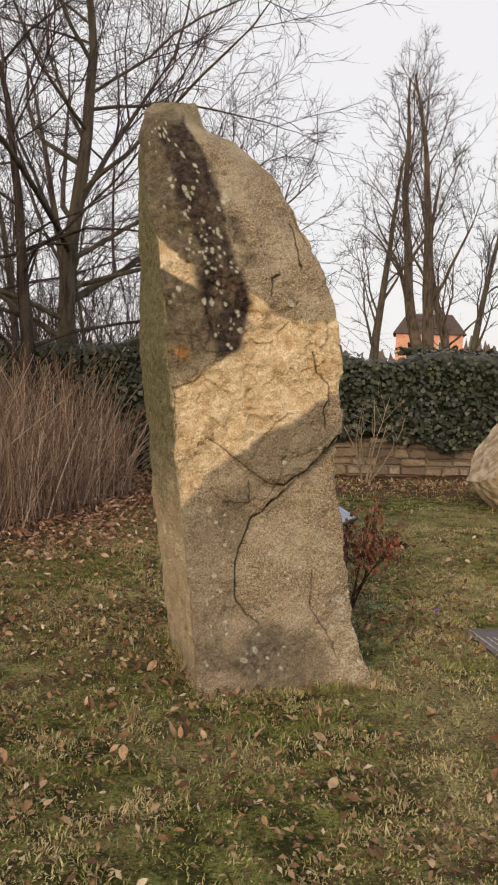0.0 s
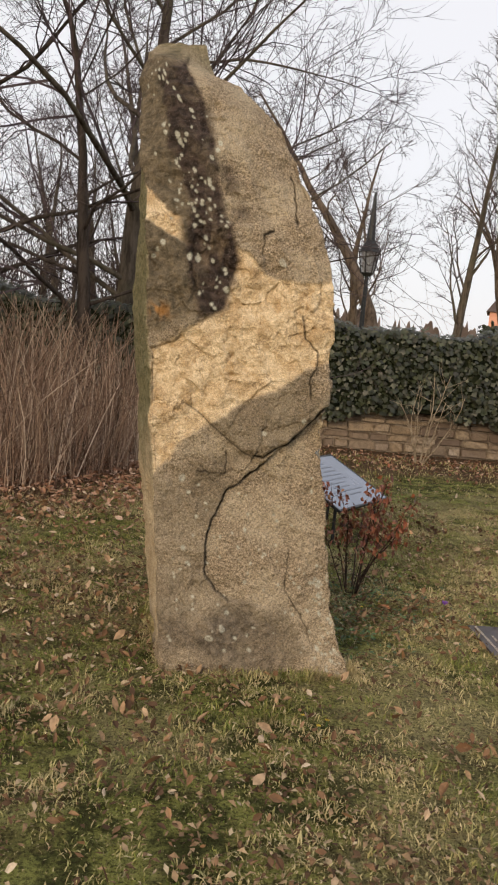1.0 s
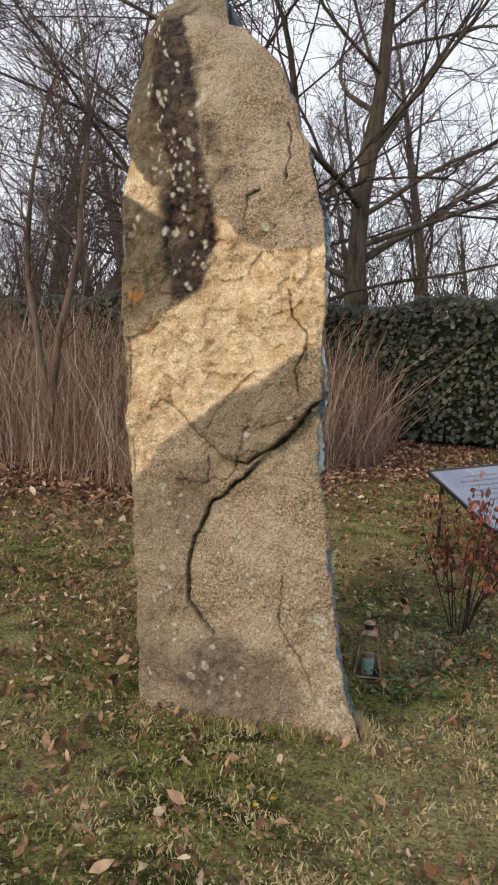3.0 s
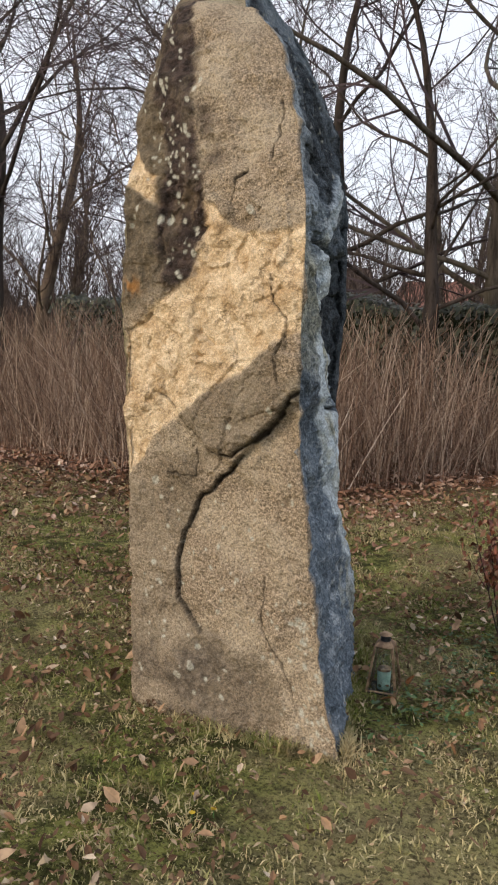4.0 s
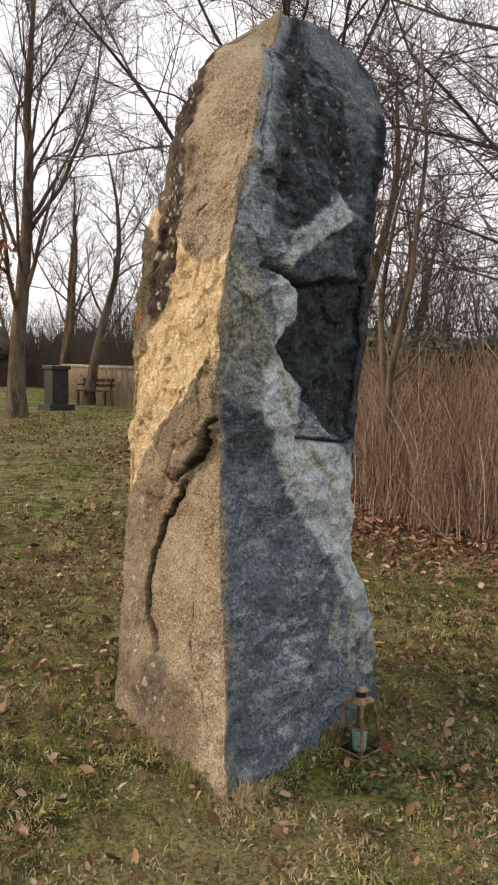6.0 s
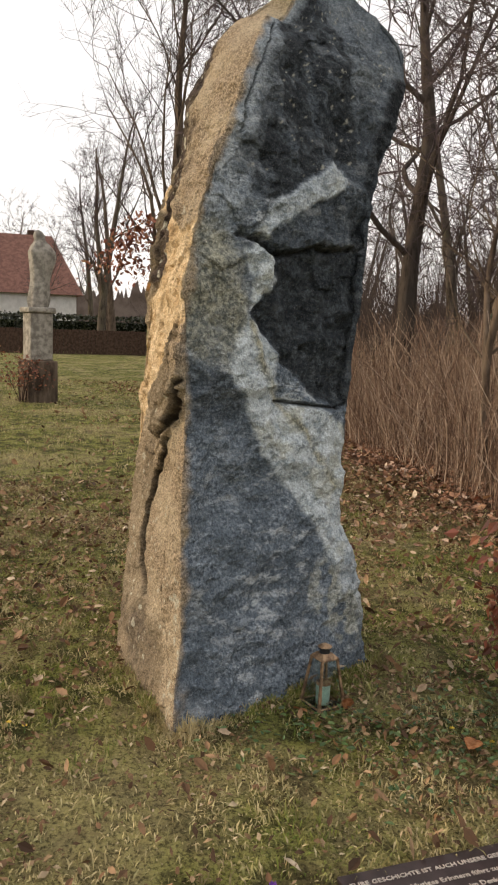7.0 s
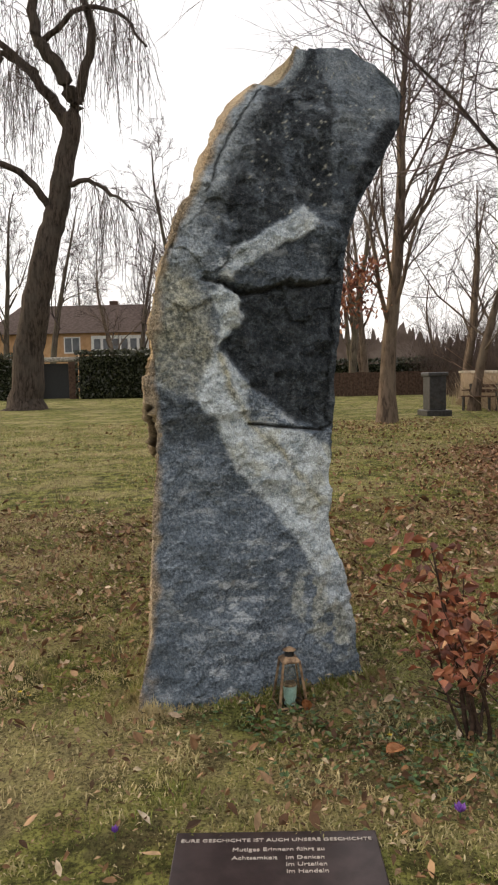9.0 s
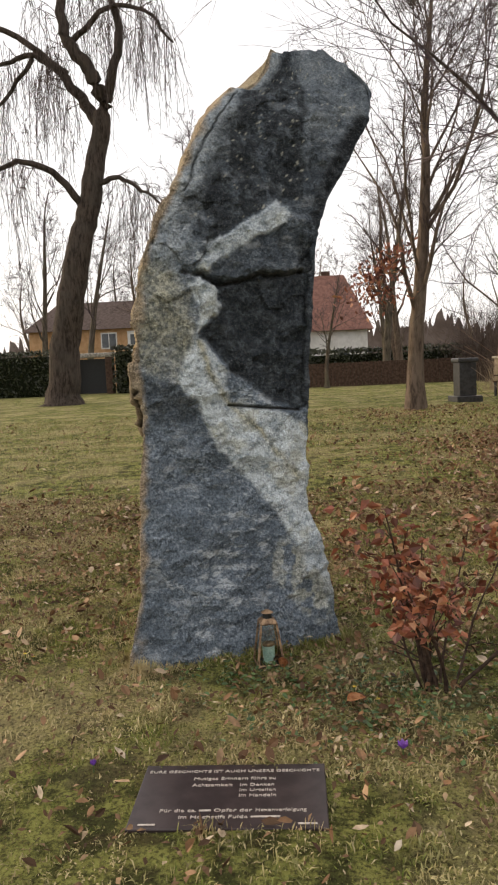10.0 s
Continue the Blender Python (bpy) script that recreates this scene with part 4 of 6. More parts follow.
def build_weeping_tree():
    """An old weeping tree: a crooked trunk, heavy limbs, curtains of hanging twigs."""
    rng = np.random.default_rng(43)
    ob = thing("tree", "big old weeping tree with a crooked dark trunk", "tree", at(-28.5, -5.2), TREES)

    def limb(line, r0, r1):
        line = np.array([(x, y, z) for y, z, x in line], float)
        k = np.linspace(0, len(line) - 1, 4 * len(line))
        pts = np.stack([np.interp(k, np.arange(len(line)), line[:, c]) for c in range(3)], -1)
        pts[1:-1] = (pts[:-2] + pts[1:-1] + pts[2:]) / 3
        pts[1:] += rng.normal(0, 0.04, pts[1:].shape)
        return pts, np.linspace(r0, r1, len(pts))

    trunk = limb([(0, -0.2, 0), (0.15, 1.2, 0), (0.3, 2.7, 0.1), (0.9, 5.3, 0.2), (1.2, 6.6, 0.1), (1.7, 8.2, 0), (2.1, 10.2, 0), (2.6, 12.2, 0)], 0.72, 0.34)
    trunk[1][:3] *= (1.5, 1.2, 1.05)
    limbs = [limb(c, a, b) for c, a, b in (
        ([(2.6, 12.2, 0), (2.0, 13.4, 0.3), (1.2, 14.6, 0.4), (1.0, 16.5, 0.2), (1.6, 18.5, 0)], 0.34, 0.12),
        ([(2.3, 11.2, 0), (1.5, 12.5, -0.6), (0.6, 13.8, -0.8), (-0.6, 14.6, -0.9), (-2.2, 14.2, -1)], 0.28, 0.07),
        ([(2.6, 12.2, 0), (3.4, 14.4, 0.4), (3.0, 16.4, 0.6), (3.8, 18.0, 0.6)], 0.22, 0.07),
        ([(1.4, 8.0, 0), (0.5, 9.4, 0.6), (-0.8, 9.9, 0.9), (-2.2, 9.3, 1.0), (-3.5, 9.4, 1.2)], 0.17, 0.05),
        ([(1.8, 8.8, 0), (2.8, 9.2, 0.4), (3.8, 8.6, 0.6), (4.8, 7.8, 0.8)], 0.13, 0.04),
        ([(1.3, 14.4, 0.3), (3.0, 15.6, 0.8), (4.6, 15.2, 1.2), (5.6, 13.8, 1.3)], 0.13, 0.04),
        ([(0.9, 13.6, -0.6), (-1.5, 15.5, -0.4), (-4.0, 15.4, 0.4), (-6.0, 13.8, 0.8)], 0.15, 0.04),
        ([(-0.6, 14.4, -0.9), (-2.8, 12.4, -1.6), (-4.6, 12.0, -1.8)], 0.10, 0.03))]
    v, q = tube_arrays([trunk] + limbs, 9)
    child("trunk", mesh_arrays("trunk", v, q, M_BARKD, True), ob)
    pts = np.concatenate([unit_line(p, 9)[None] for p, _ in limbs])
    rad = np.full(pts.shape[:2], 0.05)
    ln = np.full(len(pts), 3.2)
    stacks = twig_levels(rng, pts, rad, ln, (9, 6), 0.16, 0.02, 0.014, 0.07)
    tips = stacks[1][0][:, -1]
    pick = tips[rng.integers(0, len(tips), 800)]
    drop = rng.uniform(0.8, 3.6, len(pick))
    k = np.linspace(0, 1, 6)
    sway = rng.normal(0, 0.35, (len(pick), 1, 2)) * (k ** 0.6)[None, :, None] + rng.normal(0, 0.035, (len(pick), 6, 2))
    hang = np.concatenate([pick[:, None, :2] + sway, pick[:, None, 2:] - (drop[:, None] * k)[..., None]], -1)
    stacks.append((hang, np.full(hang.shape[:2], 0.010)))
    stacks += twig_levels(rng, hang, np.full(hang.shape[:2], 0.01), drop * 0.6, (3,), 0.2, 0.0, 0.006, 0.2)
    v, q = tube_stack(stacks, 3)
    child("crown", mesh_arrays("crown", v, q, M_TWIG), ob, label="hanging thin twigs")


def unit_line(p, n):
    k = np.linspace(0, len(p) - 1, n)
    return np.stack([np.interp(k, np.arange(len(p)), p[:, c]) for c in range(3)], -1)


build_weeping_tree()

rng = np.random.default_rng(77)
for x, y, src, s in ((8.0, 40, t_wood2, 1.1), (16.5, 38, t_wood2, 1.2), (20, 44, t_wood, 1.3), (-38, 9.5, t_wood, 1.1), (-41, 10.6, t_twin, 0.75), (-36, 6.2, t_wood, 0.55), (-46, -4.5, t_wood2, 0.9), (-34, -12, t_wood2, 0.9), (-21, 11.2, t_wood2, 0.8), (-12, 13.5, t_wood, 0.8), (-31, 13.5, t_twin, 0.6)):
    copy_thing(src, at(x, y, rng.uniform(0, 360), s))
for k in range(40):
    x, y = rng.uniform(-48, 9), rng.uniform(19, 58)
    if x > 2 and y < 36:
        continue
    copy_thing((t_wood, t_wood2, t_wood)[k % 3], at(x, y, rng.uniform(0, 360), rng.uniform(0.6, 1.05)))
copy_thing(t_wood, at(-47.0, -0.35, 40, 1.36))
copy_thing(t_lean, at(-2.9, 12.9, 200, 1.2))
copy_thing(t_wood2, at(-10.5, 13.4, 70, 0.75))
for x, y, k in ((-50, -9.5, 1.2), (-53, -13.5, 1.3), (-49, -3.4, 1.05), (-56, 11.5, 1.1)):
    copy_thing(t_wood, at(x, y, 25 * x, k))
for k in range(11):
    copy_thing((t_wood, t_wood2, t_wood)[k % 3], at(rng.uniform(-42, -5), rng.uniform(14.5, 30), rng.uniform(0, 360), rng.uniform(0.5, 0.85)))
for k in range(8):
    copy_thing((t_wood, t_wood2)[k % 2], at(rng.uniform(-75, -60), -24 + k * 6.5, rng.uniform(0, 360), rng.uniform(0.7, 1.1)))


# ---- dry stems, grass, leaves ----
def stuff(name, me, label, category):
    return tagged(new(name, me), label, category, kind="stuff")


def build_stems():
    rng = np.random.default_rng(4)
    limbs = []
    while len(limbs) < 11000:
        x, y = rng.uniform(-9, 0.3), rng.uniform(7.0, 11.9)
        d = inside(np.array([x]), np.array([y]), REED_EDGE)[0]
        if d < 0 or rng.random() > 0.35 + 0.65 * np.exp(-d / 1.5):
            continue
        h = rng.uniform(0.5, 1.8) * (0.55 + 0.45 * min(d / 0.7, 1))
        lean = rng.normal(0, 0.15, 2) + (rng.normal(0, 0.5, 2) if rng.random() < 0.2 else 0)
        bow = rng.normal(0, 0.2, 2)
        k = np.linspace(0, 1, 4)[:, None]
        pts = np.concatenate([np.array([[x, y]]) + k * lean * h + k * k * bow * h, k * h - 0.02], 1)
        r = 0.0014 + 0.0058 * rng.random() ** 2
        limbs.append((pts, np.linspace(r, r * 0.45, 4)))
    v, q = tube_arrays(limbs, 3)
    stuff("dry_stems", mesh_arrays("dry_stems", v, q, M_REED), "dense stand of dry reddish-brown knotweed stems", "dry stems")


def base_xy(x, y):
    return np.stack([x, y, np.zeros_like(x)], -1)


def scatter_blades(rng, n, xr, yr, h, w, lean, keep=None):
    x, y = rng.uniform(*xr, n), rng.uniform(*yr, n)
    if keep is not None:
        ok = keep(x, y, rng)
        x, y = x[ok], y[ok]
    n = len(x)
    z = ground_height(x, y) - 0.004
    a = rng.uniform(0, 2 * np.pi, n)
    clump = np.clip(1.0 + 0.8 * value_noise(base_xy(x, y) * 8.0, 27) + 0.6 * value_noise(base_xy(x, y) * 19.0, 28), 0.35, 1.75)
    hh, ww = rng.uniform(*h, n) * clump, rng.uniform(*w, n)
    tilt = np.abs(rng.normal(0, lean, n)) + 0.15
    dx, dy = np.cos(a), np.sin(a)
    b = rng.uniform(0, 2 * np.pi, n)
    sx, sy = -np.sin(b) * ww, np.cos(b) * ww
    base = np.stack([x, y, z], -1)
    midp = base + np.stack([dx * np.sin(tilt * 0.7) * hh * 0.55, dy * np.sin(tilt * 0.7) * hh * 0.55, np.cos(np.minimum(tilt * 0.7, 1.45)) * hh * 0.55], -1)
    tip = midp + np.stack([dx * np.sin(np.minimum(tilt * 1.4, 1.6)) * hh * 0.5, dy * np.sin(np.minimum(tilt * 1.4, 1.6)) * hh * 0.5, np.cos(np.minimum(tilt * 1.4, 1.75)) * hh * 0.5], -1)
    side = np.stack([sx, sy, np.zeros(n)], -1)
    v = np.stack([base, midp - side, midp + side, tip], 1).reshape(-1, 3)
    o = np.arange(n)[:, None] * 4
    t = np.concatenate([o + np.array([0, 2, 1]), o + np.array([1, 2, 3])])
    return v, t


def clear_of_stone(x, y, rng):
    foot = [(0.42, 3.78), (1.27, 3.8), (0.88, 4.74), (0.33, 4.44)]
    plate = (x > 2.07) & (x < 2.43) & (y > 4.03) & (y < 4.62)
    bed = inside(x, y, REED_EDGE) > -0.2 + rng.uniform(-0.5, 0.3, len(x))
    p = np.stack([x, y, np.zeros_like(x)], -1)
    worn = value_noise(p * 1.7, 15) + 1.2 * value_noise(p * 7, 16)
    return (inside(x, y, foot) < 0.01) & ~plate & ~bed & (rng.random(len(x)) < 0.85 + 0.5 * worn)


def build_grass():
    rng = np.random.default_rng(12)
    v, t = scatter_blades(rng, 560000, (-3.2, 4.6), (0.6, 8.2), (0.010, 0.034), (0.0014, 0.0036), 1.25, clear_of_stone)
    stuff("grass", mesh_arrays("grass", v, t, M_GRASS), "short matted winter grass, green mixed with straw", "grass")
    v, t = scatter_blades(rng, 190000, (-17, 9), (-5, 11.5), (0.025, 0.06), (0.003, 0.007), 1.0, lambda x, y, r: clear_of_stone(x, y, r) & ~((x > -3.2) & (x < 4.6) & (y > 0.6) & (y < 8.2)))
    stuff("grass", mesh_arrays("grass_far", v, t, M_GRASS), "short winter grass across the wider lawn", "grass")


def build_tufts():
    """Longer uncut grass close round the foot of the stone and the plaque."""
    rng = np.random.default_rng(29)
    foot = [(0.42, 3.78), (1.27, 3.8), (0.88, 4.74), (0.33, 4.44)]
    plate = [(2.07, 4.03), (2.43, 4.03), (2.43, 4.62), (2.07, 4.62)]

    def close_by(x, y, r):
        a, b = inside(x, y, foot), inside(x, y, plate)
        return ((a < 0.0) & (a > -0.02 - np.abs(r.normal(0, 0.03, len(x))))) | ((b < 0.004) & (b > -0.010 - np.abs(r.normal(0, 0.012, len(x)))) & (r.random(len(x)) < 0.1))

    v, t = scatter_blades(rng, 160000, (0.2, 2.6), (3.6, 4.9), (0.018, 0.05), (0.0012, 0.0028), 0.7, close_by)
    stuff("grass_tufts", mesh_arrays("grass_tufts", v, t, M_GRASS), "longer uncut grass round the stone's foot and the plaque", "grass")


def leaf_arrays(rng, x, y, z, size, flat=0.35):
    """Curled pointed leaves, six triangles each."""
    n = len(x)
    a = rng.uniform(0, 2 * np.pi, n)
    s = size[:, None]
    ax = np.stack([np.cos(a), np.sin(a), rng.normal(0, flat, n)], -1)
    ax /= np.linalg.norm(ax, axis=1, keepdims=True)
    up = np.stack([rng.normal(0, flat, n), rng.normal(0, flat, n), np.ones(n)], -1)
    sd = np.cross(up, ax)
    sd /= np.linalg.norm(sd, axis=1, keepdims=True)
    up = np.cross(ax, sd)
    c = np.stack([x, y, z + 0.006 + size * 0.12], -1)
    curl = rng.uniform(-0.05, 0.35, n)[:, None]
    v = np.stack([c - ax * s, c - ax * s * 0.35 + sd * s * 0.5 + up * s * curl, c + ax * s * 0.35 + sd * s * 0.42 + up * s * curl, c + ax * s * 1.05 + up * s * curl * 0.6,
                  c + ax * s * 0.35 - sd * s * 0.42 + up * s * curl, c - ax * s * 0.35 - sd * s * 0.5 + up * s * curl, c - ax * s * 0.35, c + ax * s * 0.35], 1).reshape(-1, 3)
    o = np.arange(n)[:, None] * 8
    t = np.concatenate([o + np.array(k) for k in ((0, 6, 1), (1, 6, 7), (1, 7, 2), (2, 7, 3), (3, 7, 4), (4, 7, 6), (4, 6, 5), (5, 6, 0))])
    return v, t


def build_leaves():
    rng = np.random.default_rng(21)
    n = 110000
    x, y = rng.uniform(-17, 4.8, n), rng.uniform(-3, 9.5, n)
    d = inside(x, y, REED_EDGE)
    west = np.clip((1.2 - x) / 4, 0, 1)
    ok = (rng.random(n) < np.where(x < -2.5, 0.34, 1.0) * (1 - 0.85 * np.clip((-2.5 - x) / 3.5, 0, 1) * np.clip((6.5 - y) / 2, 0, 1)) * (0.38 + 0.16 * west) * np.clip(1 + 1.2 * value_noise(np.stack([x, y, x * 0], -1) * 0.9, 17), 0.2, 2) + 0.5 * np.exp(np.minimum(d, 0) / 1.2)) & clear_of_stone(x, y, rng)
    x, y = x[ok], y[ok]
    v, t = leaf_arrays(rng, x, y, ground_height(x, y) + rng.uniform(0.020, 0.040, len(x)), np.clip(rng.lognormal(-4.12, 0.38, len(x)), 0.008, 0.036) * np.where(x < -2, 1.4, 1.0), 0.7)
    stuff("fallen_leaves", mesh_arrays("fallen_leaves", v, t, M_LEAF), "scattered dead brown leaves lying on the lawn", "fallen leaves")
    n = 32000
    x, y = rng.uniform(-9, 1.2, n), rng.uniform(5.2, 11.8, n)
    d = inside(x, y, REED_EDGE)
    ok = rng.random(n) < np.where(d > 0, np.exp(-d / 2.0), np.exp(d / 0.65))
    x, y = x[ok], y[ok]
    v, t = leaf_arrays(rng, x, y, ground_height(x, y) + rng.uniform(0, 0.03, len(x)), rng.uniform(0.018, 0.042, len(x)), 0.5)
    stuff("leaf_litter", mesh_arrays("leaf_litter", v, t, M_LITTER), "thick reddish-brown leaf litter along the dry stems", "leaf litter")
    n = 2600
    x, y = rng.uniform(0.6, 9, n), rng.normal(11.2, 0.6, n)
    v, t = leaf_arrays(rng, x, y, ground_height(x, y), rng.uniform(0.018, 0.04, n), 0.5)
    stuff("leaf_litter", mesh_arrays("wall_litter", v, t, M_LITTER), "dark leaf litter in the bed below the wall", "leaf litter")
    n = 700
    x = np.concatenate([rng.normal(1.6, 0.22, n), rng.normal(1.35, 0.12, 200)])
    y = np.concatenate([rng.normal(4.9, 0.28, n), rng.normal(4.3, 0.2, 200)])
    ok = clear_of_stone(x, y, rng)
    x, y = x[ok], y[ok]
    v, t = leaf_arrays(rng, x, y, ground_height(x, y) + rng.uniform(0, 0.03, len(x)), rng.uniform(0.008, 0.017, len(x)), 0.3)
    stuff("weeds", mesh_arrays("weeds", v, t, M_WEED), "low green clover and ground ivy round the shrub", "weeds")


def build_scraps():
    """Crumbs of dead leaves and straw trodden into the turf, lying in drifts."""
    rng = np.random.default_rng(22)
    n = 150000
    x, y = rng.uniform(-3.6, 4.7, n), rng.uniform(0.4, 8.0, n)
    p = base_xy(x, y)
    drift = 0.40 + 0.55 * value_noise(p * 1.3, 18) + 0.45 * value_noise(p * 4.5, 19) + 0.14 * np.clip(1.5 - x, 0, 3)
    ok = (rng.random(n) < drift) & clear_of_stone(x, y, rng)
    x, y = x[ok], y[ok]
    n = len(x)
    long, wide = rng.uniform(0.006, 0.020, n)[:, None], rng.uniform(0.25, 0.6, n)[:, None]
    a = rng.uniform(0, 2 * np.pi, n)
    ax = unit(np.stack([np.cos(a), np.sin(a), rng.normal(0, 0.35, n)], -1))
    sd = unit(np.stack([-np.sin(a), np.cos(a), rng.normal(0, 0.5, n)], -1))
    c = np.stack([x, y, ground_height(x, y) + rng.uniform(0.008, 0.030, n)], -1)
    bow = np.stack([np.zeros(n), np.zeros(n), rng.uniform(-0.1, 0.5, n)], -1) * long
    v = np.stack([c - ax * long, c + sd * long * wide + bow, c + ax * long, c - sd * long * wide + bow], 1).reshape(-1, 3)
    o = np.arange(n)[:, None] * 4
    t = np.concatenate([o + np.array([0, 3, 1]), o + np.array([1, 3, 2])])
    stuff("leaf_scraps", mesh_arrays("leaf_scraps", v, t, M_SCRAP), "crumbled brown leaf scraps and straw in the turf", "leaf scraps")


def build_undergrowth():
    rng = np.random.default_rng(14)
    n = 6000
    x, y = rng.uniform(-46, 1.5, n), 13.4 + np.abs(rng.normal(0, 6, n))
    h = rng.uniform(0.8, 4.2, n)
    k = np.linspace(0, 1, 4)
    lean, bow = rng.normal(0, 0.22, (n, 1, 2)), rng.normal(0, 0.2, (n, 1, 2))
    xy = np.stack([x, y], -1)[:, None] + (lean * k[None, :, None] + bow * (k ** 2)[None, :, None]) * h[:, None, None]
    pts = np.concatenate([xy, (h[:, None] * k - 0.05)[..., None]], -1)
    stacks = [(pts, np.full((n, 4), 0.011) * np.linspace(1, 0.5, 4))]
    stacks += twig_levels(rng, pts, stacks[0][1], h * 0.8, (3,), 0.2, 0.05, 0.004)
    v, q = tube_stack(stacks, 3)
    stuff("undergrowth", mesh_arrays("undergrowth", v, q, M_TWIG), "tangled bare brown undergrowth beyond the wall", "undergrowth")


def build_dry_grass():
    rng = np.random.default_rng(19)
    n = 1000
    x, y = rng.uniform(-26, -13.5, n), 12.15 - np.abs(rng.normal(0, 0.3, n))
    h = rng.uniform(0.3, 1.25, n)
    k = np.linspace(0, 1, 4)
    bend = rng.normal(0, 0.22, (n, 1, 2))
    xy = np.stack([x, y], -1)[:, None] + bend * (k ** 1.5)[None, :, None] * h[:, None, None]
    pts = np.concatenate([xy, (h[:, None] * k - 0.03)[..., None]], -1)
    v, q = tube_stack([(pts, np.full((n, 4), 0.008) * np.linspace(1, 0.4, 4))], 3)
    stuff("dry_grass", mesh_arrays("dry_grass", v, q, M_PALESTEM), "tall pale dead grass against the low wall", "dry grass")


build_undergrowth()
build_dry_grass()
build_stems()
build_grass()
build_tufts()
build_leaves()
build_scraps()


# ---- boundary wall with ivy ----
WALL_Y = 12.3


def build_wall():
    wall = thing("wall_north", "low rubble sandstone boundary wall, partly under ivy", "wall", kind="structure")
    for x0, x1, h in ((-8.5, 16.0, 1.55), (-27.0, -15.5, 1.15)):
        bm = box(x1 - x0, 0.34, h + 0.2, ((x0 + x1) / 2, WALL_Y + 0.2, -0.2))
        part("core", bm, M_MORTAR, wall)
    cope = box(11.6, 0.5, 0.09, (-21.25, WALL_Y + 0.2, 1.15), 0.02)
    part("coping", cope, M_GREYSTONE, wall)
    rng = random.Random(6)
    shapes = []
    for k in range(6):
        bm = box(1, 1, 1, (0, 0, -0.5), 0.06)
        for v in bm.verts:
            v.co += Vector((rng.uniform(-0.09, 0.09), rng.uniform(-0.2, 0.2), rng.uniform(-0.11, 0.11)))
        me = bpy.data.meshes.new("stone")
        bm.to_mesh(me)
        bm.free()
        me.materials.append(M_WALL)
        shapes.append(me)
    count = 0
    for x0, x1, top in ((1.6, 8.2, 0.74), (-25.0, -15.6, 1.13)):
        z = 0.0
        while z < top - 0.05:
            h = rng.uniform(0.085, 0.17) * (1.0 if x0 > 0 else 1.5)
            x = x0 + rng.uniform(0, 0.2)
            while x < x1 and count < 290:
                w = rng.uniform(0.16, 0.46) * (1.0 if x0 > 0 else 1.5)
                m = Matrix.LocRotScale((x + w / 2, WALL_Y + 0.045, z + h / 2), None, (w - 0.03, 0.12, h * rng.uniform(0.8, 0.95) - 0.015))
                child("stone", rng.choice(shapes), wall, m)
                count += 1
                x += w
            z += h


def build_ivy():
    rng = np.random.default_rng(33)
    n = 62000
    x = rng.uniform(-8.6, 16, n)
    u = rng.random(n)
    top = 1.86 + 0.10 * np.sin(x * 1.3) + 0.05 * np.sin(x * 4.1)
    low = np.where(x > 1.9, 0.56 + 0.10 * np.sin(x * 2.1) + 0.05 * np.sin(x * 7.0), 0.05)
    onface = u < 0.78
    z = np.where(onface, low + (top - low) * rng.random(n), top + rng.normal(0, 0.04, n))
    y = np.where(onface, WALL_Y - 0.10 - np.abs(rng.normal(0, 0.10, n)), WALL_Y + rng.uniform(-0.1, 0.5, n))
    s = rng.uniform(0.02, 0.052, n)[:, None]
    nrm = np.stack([rng.normal(0, 0.4, n), np.where(onface, -1.0, -0.3), np.where(onface, 0.5, 1.0) + rng.normal(0, 0.3, n)], -1)
    nrm /= np.linalg.norm(nrm, axis=1, keepdims=True)
    ax = np.cross(nrm, rng.normal(0, 1, (n, 3)))
    ax /= np.linalg.norm(ax, axis=1, keepdims=True)
    sd = np.cross(nrm, ax)
    c = np.stack([x, y, z], -1)
    v = np.stack([c - ax * s, c + sd * s * 0.95 - ax * s * 0.3, c + ax * s * 1.1 + nrm * s * 0.2, c - sd * s * 0.95 - ax * s * 0.3], 1).reshape(-1, 3)
    o = np.arange(n)[:, None] * 4
    t = np.concatenate([o + np.array([0, 1, 2]), o + np.array([0, 2, 3])])
    ivy = thing("ivy_hedge", "dense dark green ivy growing over the boundary wall", "ivy hedge")
    child("leaves", mesh_arrays("leaves", v, t, M_IVY), ivy)
    # added dark boxes that stand in for the shade behind the ivy leaves
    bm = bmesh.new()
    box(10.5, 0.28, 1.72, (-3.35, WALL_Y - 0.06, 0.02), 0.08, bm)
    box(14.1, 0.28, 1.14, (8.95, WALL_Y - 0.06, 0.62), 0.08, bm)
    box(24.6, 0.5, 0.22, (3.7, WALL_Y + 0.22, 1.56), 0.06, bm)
    part("core", bm, M_HEDGE_SHADE, ivy)


build_wall()
build_ivy()


